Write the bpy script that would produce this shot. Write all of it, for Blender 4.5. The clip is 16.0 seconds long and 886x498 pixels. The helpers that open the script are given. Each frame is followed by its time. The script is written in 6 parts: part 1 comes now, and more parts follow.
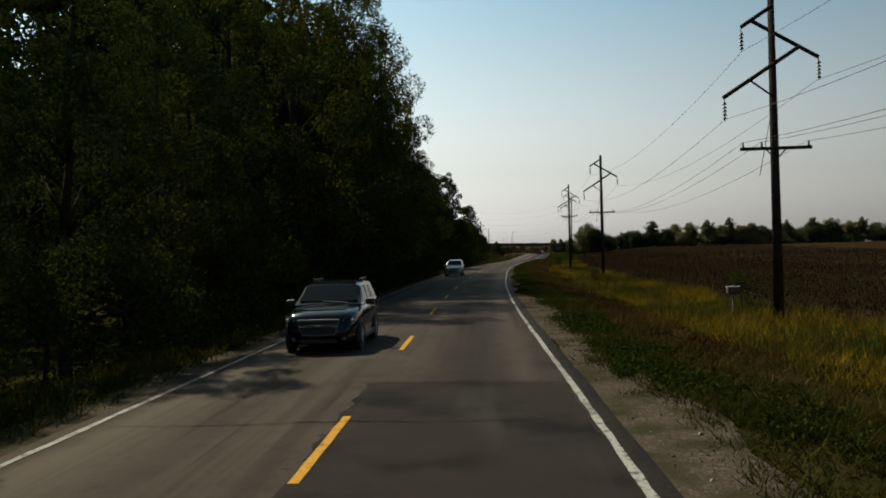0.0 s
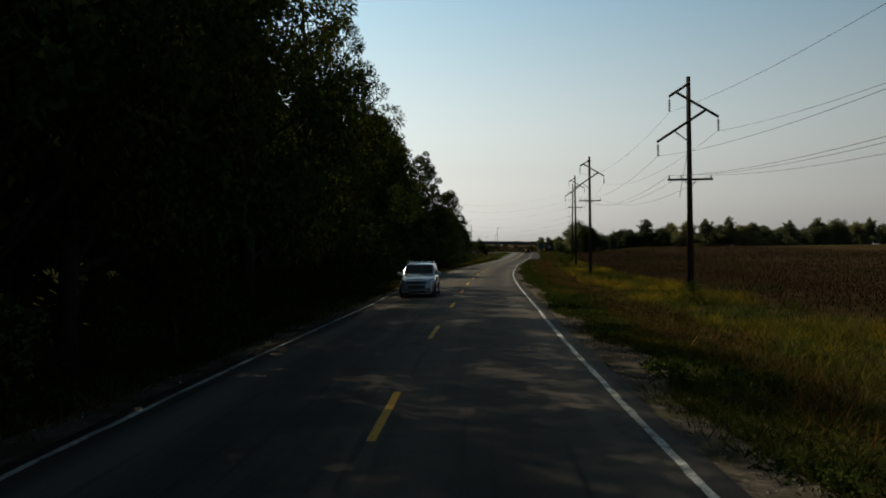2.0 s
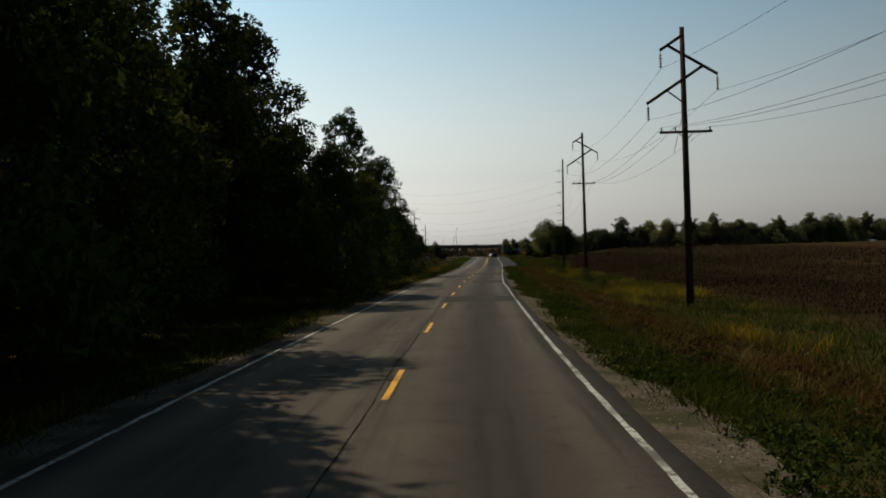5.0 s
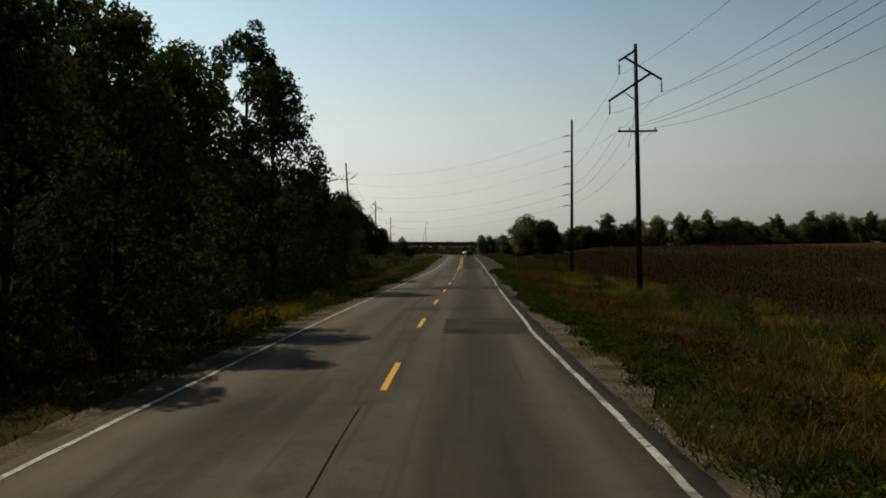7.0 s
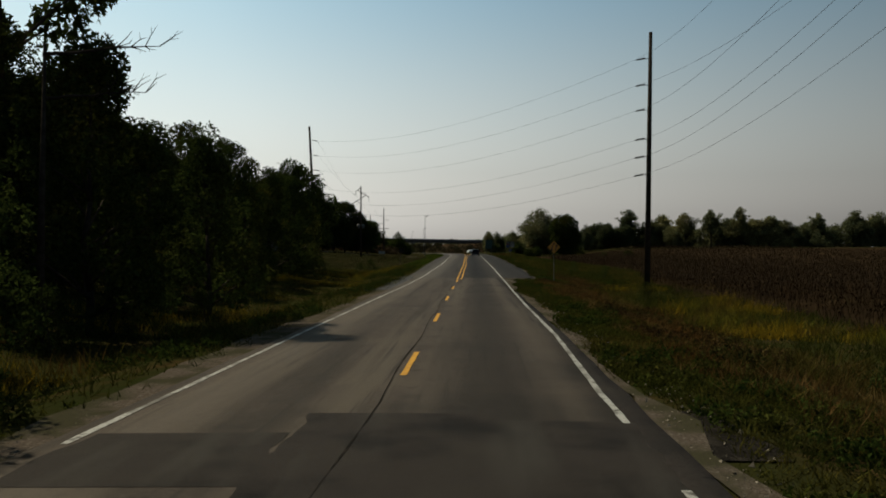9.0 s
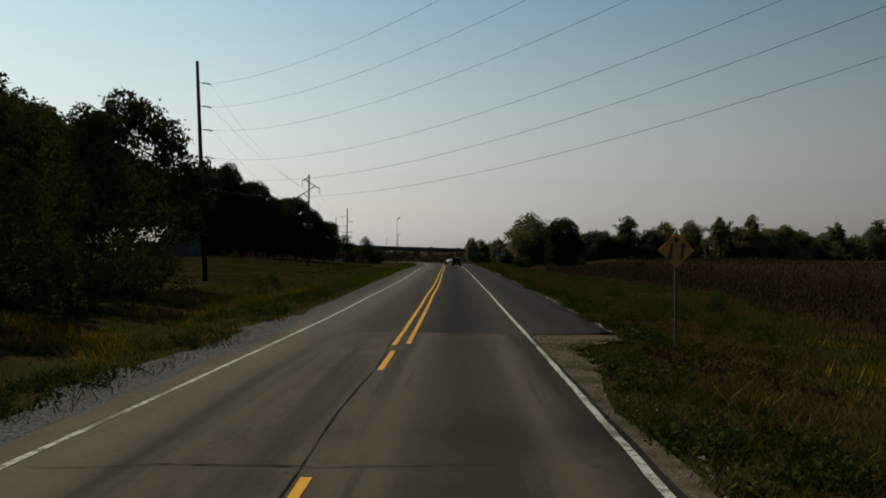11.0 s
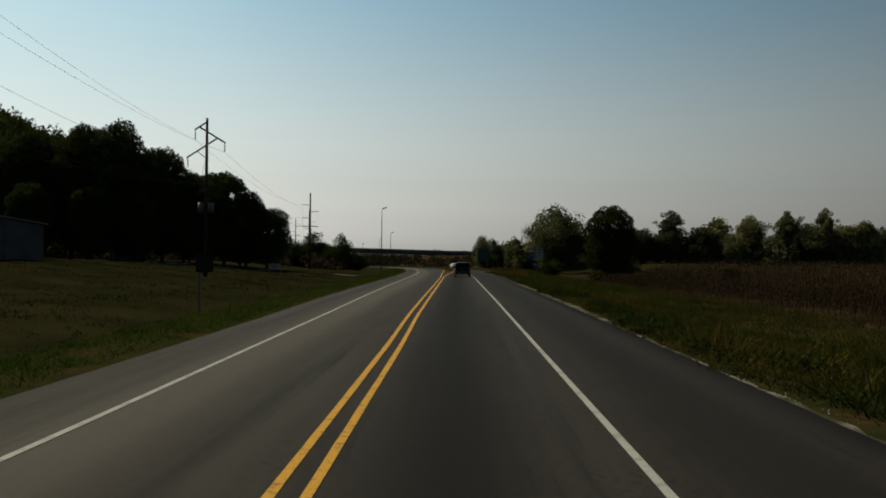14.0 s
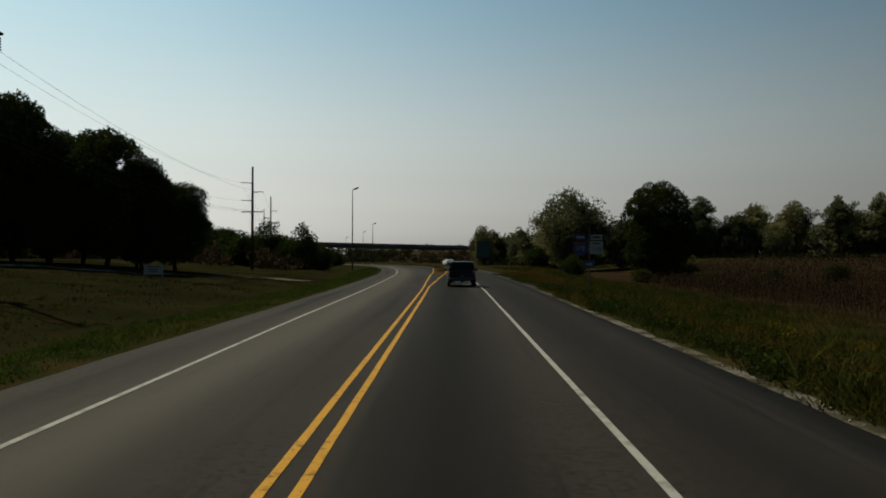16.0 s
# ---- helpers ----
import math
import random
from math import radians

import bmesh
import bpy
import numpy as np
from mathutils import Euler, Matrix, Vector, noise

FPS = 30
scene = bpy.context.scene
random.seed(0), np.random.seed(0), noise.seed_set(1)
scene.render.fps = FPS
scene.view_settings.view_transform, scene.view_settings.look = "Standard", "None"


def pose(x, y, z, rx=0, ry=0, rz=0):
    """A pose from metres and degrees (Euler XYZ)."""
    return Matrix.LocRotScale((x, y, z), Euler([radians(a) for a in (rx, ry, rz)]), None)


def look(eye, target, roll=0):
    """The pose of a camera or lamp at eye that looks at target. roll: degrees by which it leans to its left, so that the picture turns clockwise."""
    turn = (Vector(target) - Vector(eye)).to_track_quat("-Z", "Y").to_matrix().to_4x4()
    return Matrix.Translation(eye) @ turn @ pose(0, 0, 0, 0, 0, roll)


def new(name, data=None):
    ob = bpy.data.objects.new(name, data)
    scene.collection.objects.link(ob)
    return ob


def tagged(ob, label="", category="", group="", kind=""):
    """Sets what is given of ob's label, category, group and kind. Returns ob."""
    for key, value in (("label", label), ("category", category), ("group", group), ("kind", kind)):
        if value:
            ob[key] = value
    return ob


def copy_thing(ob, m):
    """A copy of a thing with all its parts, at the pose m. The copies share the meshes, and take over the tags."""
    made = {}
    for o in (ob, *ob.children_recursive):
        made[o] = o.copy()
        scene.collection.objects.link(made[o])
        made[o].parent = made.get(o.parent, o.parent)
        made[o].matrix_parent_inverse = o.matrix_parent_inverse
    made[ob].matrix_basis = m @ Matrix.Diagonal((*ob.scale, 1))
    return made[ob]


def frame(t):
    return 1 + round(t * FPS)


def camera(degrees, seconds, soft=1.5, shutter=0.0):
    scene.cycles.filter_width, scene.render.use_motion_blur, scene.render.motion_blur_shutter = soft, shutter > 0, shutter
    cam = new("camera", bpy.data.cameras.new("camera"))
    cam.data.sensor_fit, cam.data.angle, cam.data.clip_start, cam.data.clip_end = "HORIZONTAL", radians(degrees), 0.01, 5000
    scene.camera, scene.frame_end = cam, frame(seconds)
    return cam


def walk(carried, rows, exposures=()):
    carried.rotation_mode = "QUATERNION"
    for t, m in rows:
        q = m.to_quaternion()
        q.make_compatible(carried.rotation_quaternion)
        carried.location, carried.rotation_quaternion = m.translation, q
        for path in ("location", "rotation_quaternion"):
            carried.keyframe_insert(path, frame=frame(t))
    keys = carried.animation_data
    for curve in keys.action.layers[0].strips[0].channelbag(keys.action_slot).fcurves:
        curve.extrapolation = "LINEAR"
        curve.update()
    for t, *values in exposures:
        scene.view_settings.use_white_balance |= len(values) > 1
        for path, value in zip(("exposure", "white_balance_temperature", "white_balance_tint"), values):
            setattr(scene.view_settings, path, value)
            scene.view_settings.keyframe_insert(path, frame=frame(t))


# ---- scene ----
cam = camera(55.3, 16.0, soft=1.8)
PATH = [
    (0.0, 0.00, 0.00, 2.35, -0.00, 0.37, 1.44),
    (0.5, 0.30, 11.81, 2.34, -0.14, 0.19, 1.18),
    (1.0, 0.57, 23.52, 2.31, -0.40, 0.26, 0.99),
    (1.5, 1.00, 35.31, 2.38, -0.61, 0.48, 1.31),
    (2.0, 1.41, 46.72, 2.30, -1.34, 0.20, 0.68),
    (2.5, 2.11, 58.63, 2.39, -2.13, 0.30, 1.41),
    (3.0, 2.96, 69.95, 2.31, -2.72, 0.29, 0.68),
    (3.5, 3.80, 81.25, 2.36, -3.14, 0.39, 1.44),
    (4.0, 4.71, 92.40, 2.34, -3.43, 0.44, 1.27),
    (4.2, 5.09, 96.87, 2.33, -3.51, 0.62, 1.75),
    (6.3, 9.82, 146.53, 2.34, -5.44, 0.27, 1.09),
    (6.5, 10.39, 151.28, 2.33, -5.65, 0.28, 1.22),
    (7.0, 11.88, 163.09, 2.33, -6.14, 0.28, 0.98),
    (7.5, 13.47, 174.78, 2.34, -6.44, 0.37, 0.74),
    (8.0, 15.08, 186.39, 2.34, -6.33, 0.64, 1.00),
    (8.5, 16.63, 198.15, 2.36, -5.85, 0.33, -0.19),
    (9.0, 18.19, 209.90, 2.32, -5.81, 0.17, 0.15),
    (9.2, 18.81, 214.64, 2.36, -5.90, 0.59, 0.07),
    (11.3, 25.88, 263.53, 2.26, -7.24, 0.78, -0.41),
    (11.5, 26.54, 268.18, 2.25, -7.33, 0.48, -0.29),
    (12.0, 28.18, 279.71, 2.29, -7.27, 0.61, 0.36),
    (12.5, 29.83, 291.02, 2.34, -6.84, 0.71, -0.47),
    (13.0, 31.42, 302.29, 2.41, -6.78, 0.63, -0.07),
    (13.5, 32.95, 313.56, 2.49, -6.65, 0.76, -0.50),
    (14.0, 34.44, 324.87, 2.58, -6.67, 1.05, -0.46),
    (14.5, 35.88, 336.06, 2.69, -6.61, 0.79, -0.54),
    (15.0, 37.37, 347.30, 2.81, -6.90, 0.76, -0.23),
    (15.5, 38.85, 358.46, 2.92, -6.97, 0.94, -0.22),
    (16.0, 40.37, 369.65, 3.00, -7.07, 0.71, -0.07),
]
walk(cam, [(t, pose(x, y, z, 90 + pitch, roll, yaw)) for t, x, y, z, yaw, pitch, roll in PATH],
     exposures=((0.0, 0.33, 6350, 2.0), (2.5, 0.26, 6350, 2.0), (4.0, 0.26, 6350, 2.0), (7.0, 0.14, 6450, 2.5), (9.0, 0.02, 6450, 2.5), (12.5, -0.13, 6400, 1.0), (16.0, -0.14, 6300, 0.0)))

# ---- world, sun, exposure ----
SUN_LEFT, SUN_HIGH = 38.0, 47.0      # degrees left of +y, degrees above the horizon
world = bpy.data.worlds.new("world")
scene.world = world
world.use_nodes = True
wn, wl = world.node_tree.nodes, world.node_tree.links
sky = wn.new("ShaderNodeTexSky")
sky.sky_type = "NISHITA"
sky.sun_disc = False
sky.sun_elevation = radians(SUN_HIGH)
sky.sun_rotation = radians(-SUN_LEFT)
sky.air_density, sky.dust_density, sky.ozone_density = 1.0, 1.7, 1.0
bg = wn["Background"]
bg.inputs["Strength"].default_value = 0.099
haze = wn.new("ShaderNodeHueSaturation")      # a hazy late-summer sky
haze.inputs["Saturation"].default_value = 0.95
wl.new(sky.outputs["Color"], haze.inputs["Color"])
pale = wn.new("ShaderNodeHueSaturation")      # warm dusty air low over the land
pale.inputs["Saturation"].default_value = 0.0
wl.new(sky.outputs["Color"], pale.inputs["Color"])
dust = wn.new("ShaderNodeMix")
dust.data_type, dust.blend_type = "RGBA", "MULTIPLY"
dust.inputs["Factor"].default_value = 1.0
dust.inputs["B"].default_value = (1.06, 0.975, 0.94, 1)
wl.new(pale.outputs["Color"], dust.inputs["A"])
where = wn.new("ShaderNodeTexCoord")
split = wn.new("ShaderNodeSeparateXYZ")
wl.new(where.outputs["Generated"], split.inputs["Vector"])
height = wn.new("ShaderNodeMapRange")
height.interpolation_type = "SMOOTHSTEP"
height.inputs["From Min"].default_value, height.inputs["From Max"].default_value = 0.0, 0.38
height.inputs["To Min"].default_value, height.inputs["To Max"].default_value = 1.0, 0.0
wl.new(split.outputs["Z"], height.inputs["Value"])
air = wn.new("ShaderNodeMix")
air.data_type = "RGBA"
wl.new(height.outputs["Result"], air.inputs["Factor"])
cool = wn.new("ShaderNodeMix")
cool.data_type, cool.blend_type = "RGBA", "MULTIPLY"
cool.inputs["Factor"].default_value = 1.0
cool.inputs["B"].default_value = (0.83, 1.04, 1.0, 1)
wl.new(haze.outputs["Color"], cool.inputs["A"])
wl.new(cool.outputs["Result"], air.inputs["A"])
wl.new(dust.outputs["Result"], air.inputs["B"])
side = wn.new("ShaderNodeVectorMath")         # dusty air scatters most light towards the sun's side
side.operation = "DOT_PRODUCT"
side.inputs[1].default_value = (-math.sin(radians(SUN_LEFT)), math.cos(radians(SUN_LEFT)), 0)
wl.new(where.outputs["Generated"], side.inputs[0])
glow = wn.new("ShaderNodeMapRange")
glow.inputs["From Min"].default_value, glow.inputs["From Max"].default_value = 0.2, 0.85
glow.inputs["To Min"].default_value, glow.inputs["To Max"].default_value = 0.52, 1.0
wl.new(side.outputs["Value"], glow.inputs["Value"])
scatter = wn.new("ShaderNodeVectorMath")
scatter.operation = "SCALE"
wl.new(air.outputs["Result"], scatter.inputs[0])
wl.new(glow.outputs["Result"], scatter.inputs["Scale"])
wl.new(scatter.outputs["Vector"], bg.inputs["Color"])
sun_data = bpy.data.lights.new("sun", "SUN")
sun_data.energy, sun_data.angle, sun_data.color = 5.0, radians(0.6), (1.0, 0.86, 0.66)
sun = new("sun", sun_data)
a, e = radians(SUN_LEFT), radians(SUN_HIGH)
to_sun = Vector((-math.sin(a) * math.cos(e), math.cos(a) * math.cos(e), math.sin(e)))
sun.matrix_world = look((0, 0, 60), Vector((0, 0, 60)) - to_sun)


# ---- materials ----
def material(name, color, rough=0.8, metal=0.0, spots=(), grain=None, bump=0.0, bump_scale=30.0, island=0.0, rand=0.0, spec=None,
             coat=0.0, translucent=0.0, glow=None, streaks=(), lanes=()):
    """A node material. spots: rows of (colour, noise scale, low, high). island, rand: how far the brightness varies piece by piece."""
    m = bpy.data.materials.new(name)
    m.use_nodes = True
    n, l = m.node_tree.nodes, m.node_tree.links
    b = n["Principled BSDF"]
    b.inputs["Roughness"].default_value, b.inputs["Metallic"].default_value = rough, metal
    if spec is not None:
        b.inputs["Specular IOR Level"].default_value = spec
    b.inputs["Coat Weight"].default_value = coat
    geo = n.new("ShaderNodeNewGeometry")
    last = n.new("ShaderNodeRGB")
    last.outputs[0].default_value = (*color, 1)
    last = last.outputs[0]
    for tint, scale, low, high in spots:
        t = n.new("ShaderNodeTexNoise")
        t.inputs["Scale"].default_value, t.inputs["Detail"].default_value = scale, 5
        l.new(geo.outputs["Position"], t.inputs["Vector"])
        r = n.new("ShaderNodeMapRange")
        r.inputs["From Min"].default_value, r.inputs["From Max"].default_value = low, high
        l.new(t.outputs["Fac"], r.inputs["Value"])
        x = n.new("ShaderNodeMix")
        x.data_type = "RGBA"
        l.new(r.outputs["Result"], x.inputs["Factor"])
        l.new(last, x.inputs["A"])
        x.inputs["B"].default_value = (*tint, 1)
        last = x.outputs["Result"]
    for tint, across, along, low, high in streaks:      # long marks that follow the road
        uv = n.new("ShaderNodeUVMap")
        sc = n.new("ShaderNodeMapping")
        sc.inputs["Scale"].default_value = (across, along, 1)
        l.new(uv.outputs["UV"], sc.inputs["Vector"])
        t = n.new("ShaderNodeTexNoise")
        t.inputs["Scale"].default_value, t.inputs["Detail"].default_value = 1.0, 4
        l.new(sc.outputs["Vector"], t.inputs["Vector"])
        r = n.new("ShaderNodeMapRange")
        r.inputs["From Min"].default_value, r.inputs["From Max"].default_value = low, high
        l.new(t.outputs["Fac"], r.inputs["Value"])
        x = n.new("ShaderNodeMix")
        x.data_type = "RGBA"
        l.new(r.outputs["Result"], x.inputs["Factor"])
        l.new(last, x.inputs["A"])
        x.inputs["B"].default_value = (*tint, 1)
        last = x.outputs["Result"]
    for tint, centre, half, amount in lanes:            # tone kept to part of a lane: wear, and sun glare put into colour
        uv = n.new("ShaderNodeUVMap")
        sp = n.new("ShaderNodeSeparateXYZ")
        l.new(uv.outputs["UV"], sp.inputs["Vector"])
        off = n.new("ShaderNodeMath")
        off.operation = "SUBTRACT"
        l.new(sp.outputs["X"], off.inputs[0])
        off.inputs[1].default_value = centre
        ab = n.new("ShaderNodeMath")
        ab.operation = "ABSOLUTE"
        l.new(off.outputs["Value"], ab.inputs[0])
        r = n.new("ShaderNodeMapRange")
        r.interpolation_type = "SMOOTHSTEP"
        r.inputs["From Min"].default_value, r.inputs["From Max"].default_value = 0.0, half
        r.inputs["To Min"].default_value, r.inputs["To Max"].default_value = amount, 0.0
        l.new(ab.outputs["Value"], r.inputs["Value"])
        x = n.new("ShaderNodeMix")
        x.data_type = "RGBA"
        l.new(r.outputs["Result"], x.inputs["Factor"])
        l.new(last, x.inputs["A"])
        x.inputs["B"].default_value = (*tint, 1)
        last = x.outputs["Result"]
    for amount, socket in ((island, geo.outputs["Random Per Island"]), (rand, None)):
        if amount:
            if socket is None:
                socket = n.new("ShaderNodeObjectInfo").outputs["Random"]
            r = n.new("ShaderNodeMapRange")
            r.inputs["To Min"].default_value, r.inputs["To Max"].default_value = 1 - amount, 1 + amount
            l.new(socket, r.inputs["Value"])
            x = n.new("ShaderNodeVectorMath")
            x.operation = "SCALE"
            l.new(last, x.inputs[0])
            l.new(r.outputs["Result"], x.inputs["Scale"])
            last = x.outputs["Vector"]
    l.new(last, b.inputs["Base Color"])
    if bump:
        t = n.new("ShaderNodeTexNoise")
        t.inputs["Scale"].default_value, t.inputs["Detail"].default_value = bump_scale, 6
        l.new(geo.outputs["Position"], t.inputs["Vector"])
        u = n.new("ShaderNodeBump")
        u.inputs["Strength"].default_value, u.inputs["Distance"].default_value = bump, 0.02
        l.new(t.outputs["Fac"], u.inputs["Height"])
        l.new(u.outputs["Normal"], b.inputs["Normal"])
    if translucent:
        s = n.new("ShaderNodeBsdfTranslucent")
        l.new(last, s.inputs["Color"])
        x = n.new("ShaderNodeMixShader")
        x.inputs["Fac"].default_value = translucent
        l.new(b.outputs["BSDF"], x.inputs[1])
        l.new(s.outputs["BSDF"], x.inputs[2])
        l.new(x.outputs["Shader"], n["Material Output"].inputs["Surface"])
    if glow:
        b.inputs["Emission Color"].default_value, b.inputs["Emission Strength"].default_value = (*glow[0], 1), glow[1]
    return m


# lanes: oil strips and wheel tracks, plus painted glare: left paler, right darker
ASPHALT = material("worn asphalt", (0.048, 0.039, 0.0325), 0.7, spec=0.014, spots=(((0.036, 0.0295, 0.024), 11.0, 0.5, 0.66), ((0.064, 0.052, 0.042), 24.0, 0.56, 0.7), ((0.062, 0.051, 0.04), 0.35, 0.42, 0.75), ((0.029, 0.025, 0.0215), 1.3, 0.52, 0.78),
                   ((0.1, 0.084, 0.068), 55.0, 0.6, 0.75), ((0.02, 0.0175, 0.016), 90.0, 0.58, 0.7), ((0.025, 0.0215, 0.0185), 0.16, 0.58, 0.68), ((0.023, 0.02, 0.0175), 4.0, 0.62, 0.72)), bump=0.7, bump_scale=70.0,
                   streaks=(((0.068, 0.057, 0.045), 0.8, 0.03, 0.5, 0.72), ((0.026, 0.0225, 0.019), 1.7, 0.05, 0.52, 0.72), ((0.029, 0.025, 0.021), 5.0, 0.12, 0.58, 0.7)),
                   lanes=(((0.019, 0.0162, 0.014), 1.75, 1.5, 0.75), ((0.03, 0.0255, 0.022), -1.85, 0.7, 0.3), ((0.092, 0.078, 0.064), -3.0, 0.9, 0.5), ((0.06, 0.05, 0.04), 2.85, 0.5, 0.35), ((0.06, 0.05, 0.04), 0.6, 0.4, 0.3)))
# lanes: left paled for sun glare, right lane and shoulder darkened against it
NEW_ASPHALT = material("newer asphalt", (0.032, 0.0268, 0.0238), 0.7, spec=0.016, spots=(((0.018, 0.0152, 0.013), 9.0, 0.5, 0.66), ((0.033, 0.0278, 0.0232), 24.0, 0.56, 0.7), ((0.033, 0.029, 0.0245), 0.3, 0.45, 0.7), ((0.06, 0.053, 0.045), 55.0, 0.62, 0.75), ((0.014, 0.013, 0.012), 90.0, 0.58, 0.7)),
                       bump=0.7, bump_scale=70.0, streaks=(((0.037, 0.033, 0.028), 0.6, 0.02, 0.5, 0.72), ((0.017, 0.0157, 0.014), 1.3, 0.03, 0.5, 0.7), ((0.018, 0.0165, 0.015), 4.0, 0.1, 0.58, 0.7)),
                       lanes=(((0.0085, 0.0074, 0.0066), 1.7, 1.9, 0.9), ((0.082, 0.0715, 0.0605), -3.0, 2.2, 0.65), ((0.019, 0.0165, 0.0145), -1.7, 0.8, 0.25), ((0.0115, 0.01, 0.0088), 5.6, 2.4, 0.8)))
PATCH = material("dark asphalt patch", (0.022, 0.0184, 0.016), 0.7, spec=0.014, spots=(((0.024, 0.0205, 0.0172), 1.2, 0.48, 0.7), ((0.0098, 0.0086, 0.0078), 0.5, 0.5, 0.65), ((0.045, 0.041, 0.036), 60.0, 0.6, 0.75)), bump=0.7, bump_scale=60.0,
                 streaks=(((0.032, 0.029, 0.025), 1.1, 0.12, 0.55, 0.72),))
APRON = material("dark crumbling asphalt", (0.011, 0.0098, 0.0085), 0.8, spec=0.0, spots=(((0.03, 0.026, 0.021), 3.0, 0.5, 0.7), ((0.045, 0.04, 0.033), 25.0, 0.58, 0.7)), bump=1.0, bump_scale=30)
SEAL = material("black crack sealer", (0.014, 0.013, 0.012), 0.7, spec=0.0, spots=(((0.035, 0.03, 0.026), 2.5, 0.5, 0.62),))
WHITE_LINE = material("worn white road paint", (0.27, 0.265, 0.245), 0.7, spec=0.06, spots=(((0.07, 0.062, 0.053), 0.7, 0.47, 0.66), ((0.06, 0.053, 0.045), 7.0, 0.52, 0.66), ((0.06, 0.055, 0.05), 40.0, 0.55, 0.65)), bump=0.3, bump_scale=60)
NEW_WHITE = material("dull white road paint", (0.26, 0.25, 0.225), 0.7, spec=0.06, spots=(((0.15, 0.14, 0.125), 2.5, 0.5, 0.7), ((0.1, 0.094, 0.085), 40.0, 0.6, 0.7)), bump=0.3, bump_scale=60)
YELLOW_LINE = material("worn yellow road paint", (0.40, 0.205, 0.016), 0.7, spec=0.06, spots=(((0.13, 0.07, 0.022), 6.0, 0.55, 0.72), ((0.07, 0.05, 0.035), 35.0, 0.58, 0.68)), bump=0.3, bump_scale=60)
GRAVEL = material("grey-brown gravel", (0.058, 0.046, 0.036), 0.95, spec=0.0, spots=(((0.105, 0.088, 0.071), 14.0, 0.5, 0.7), ((0.032, 0.03, 0.017), 0.9, 0.45, 0.6), ((0.028, 0.024, 0.02), 30.0, 0.52, 0.64)), bump=1.0, bump_scale=22)
PALE_GRAVEL = material("pale loose gravel", (0.12, 0.105, 0.085), 0.95, spec=0.0, spots=(((0.2, 0.18, 0.15), 14.0, 0.5, 0.7), ((0.035, 0.032, 0.018), 0.7, 0.42, 0.58), ((0.04, 0.035, 0.028), 30.0, 0.52, 0.64)), bump=1.0, bump_scale=22)
EARTH = material("grassy soil", (0.019, 0.0185, 0.006), 0.95, spec=0.0, spots=(((0.013, 0.0155, 0.0045), 0.25, 0.4, 0.62), ((0.033, 0.022, 0.009), 0.5, 0.48, 0.66), ((0.016, 0.017, 0.006), 6.0, 0.48, 0.66)), bump=1.0, bump_scale=5)
WOOD_POLE = material("weathered pole wood", (0.03, 0.023, 0.018), 0.9, spec=0.0, spots=(((0.055, 0.043, 0.034), 3.0, 0.4, 0.7),), bump=0.4, bump_scale=25)
INSULATOR = material("brown porcelain", (0.02, 0.017, 0.016), 0.45, spec=0.15)
STEEL = material("dark galvanised steel", (0.035, 0.035, 0.037), 0.65, 0.2)
CONCRETE = material("weathered concrete", (0.16, 0.155, 0.15), 0.9, spots=(((0.1, 0.097, 0.093), 0.3, 0.45, 0.7),), bump=0.3, bump_scale=3)
WIRE = material("weathered dark wire", (0.03, 0.03, 0.03), 0.7, spec=0.1)
BARK = material("grey bark", (0.025, 0.02, 0.016), 0.95, spec=0.0, spots=(((0.045, 0.038, 0.03), 4.0, 0.4, 0.7),), bump=0.8, bump_scale=14)
FIELD = material("brown crop field", (0.019, 0.0125, 0.007), 0.95, spec=0.0, spots=(((0.034, 0.0225, 0.011), 0.12, 0.45, 0.65), ((0.012, 0.008, 0.005), 1.5, 0.48, 0.7)), bump=1.0, bump_scale=4)
LAWN = material("rough lawn", (0.0115, 0.0102, 0.0042), 0.95, spec=0.0, spots=(((0.02, 0.0152, 0.007), 0.12, 0.46, 0.65), ((0.012, 0.017, 0.005), 1.2, 0.48, 0.7)), bump=1.0, bump_scale=7)
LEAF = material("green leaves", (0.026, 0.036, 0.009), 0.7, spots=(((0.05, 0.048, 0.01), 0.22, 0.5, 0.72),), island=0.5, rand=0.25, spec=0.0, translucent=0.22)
# LEAF again, with backlit sun glints put into its colour and translucency
GLINT_LEAF = material("leaves with sunlit tint", (0.025, 0.034, 0.008), 0.7, spots=(((0.075, 0.062, 0.01), 0.45, 0.52, 0.68),), island=0.55, rand=0.2, spec=0.0, translucent=0.34)
# olive foliage, its colour lightened to stand in for distance haze
FAR_LEAF = material("haze-paled olive leaves", (0.075, 0.08, 0.038), 0.8, spots=(((0.16, 0.145, 0.06), 0.035, 0.48, 0.62), ((0.036, 0.043, 0.02), 0.02, 0.52, 0.64)), island=0.4, rand=0.3, spec=0.0, translucent=0.36)
GRASS = material("verge grass", (0.029, 0.031, 0.006), 0.8, spots=(((0.055, 0.042, 0.01), 0.12, 0.48, 0.62), ((0.017, 0.023, 0.005), 0.5, 0.48, 0.62)), island=0.55, spec=0.0, translucent=0.28)
FRESH = material("fresh green mown grass", (0.036, 0.052, 0.008), 0.8, spots=(((0.06, 0.058, 0.012), 0.3, 0.5, 0.66), ((0.02, 0.03, 0.006), 0.9, 0.5, 0.64)), island=0.5, spec=0.0, translucent=0.28)
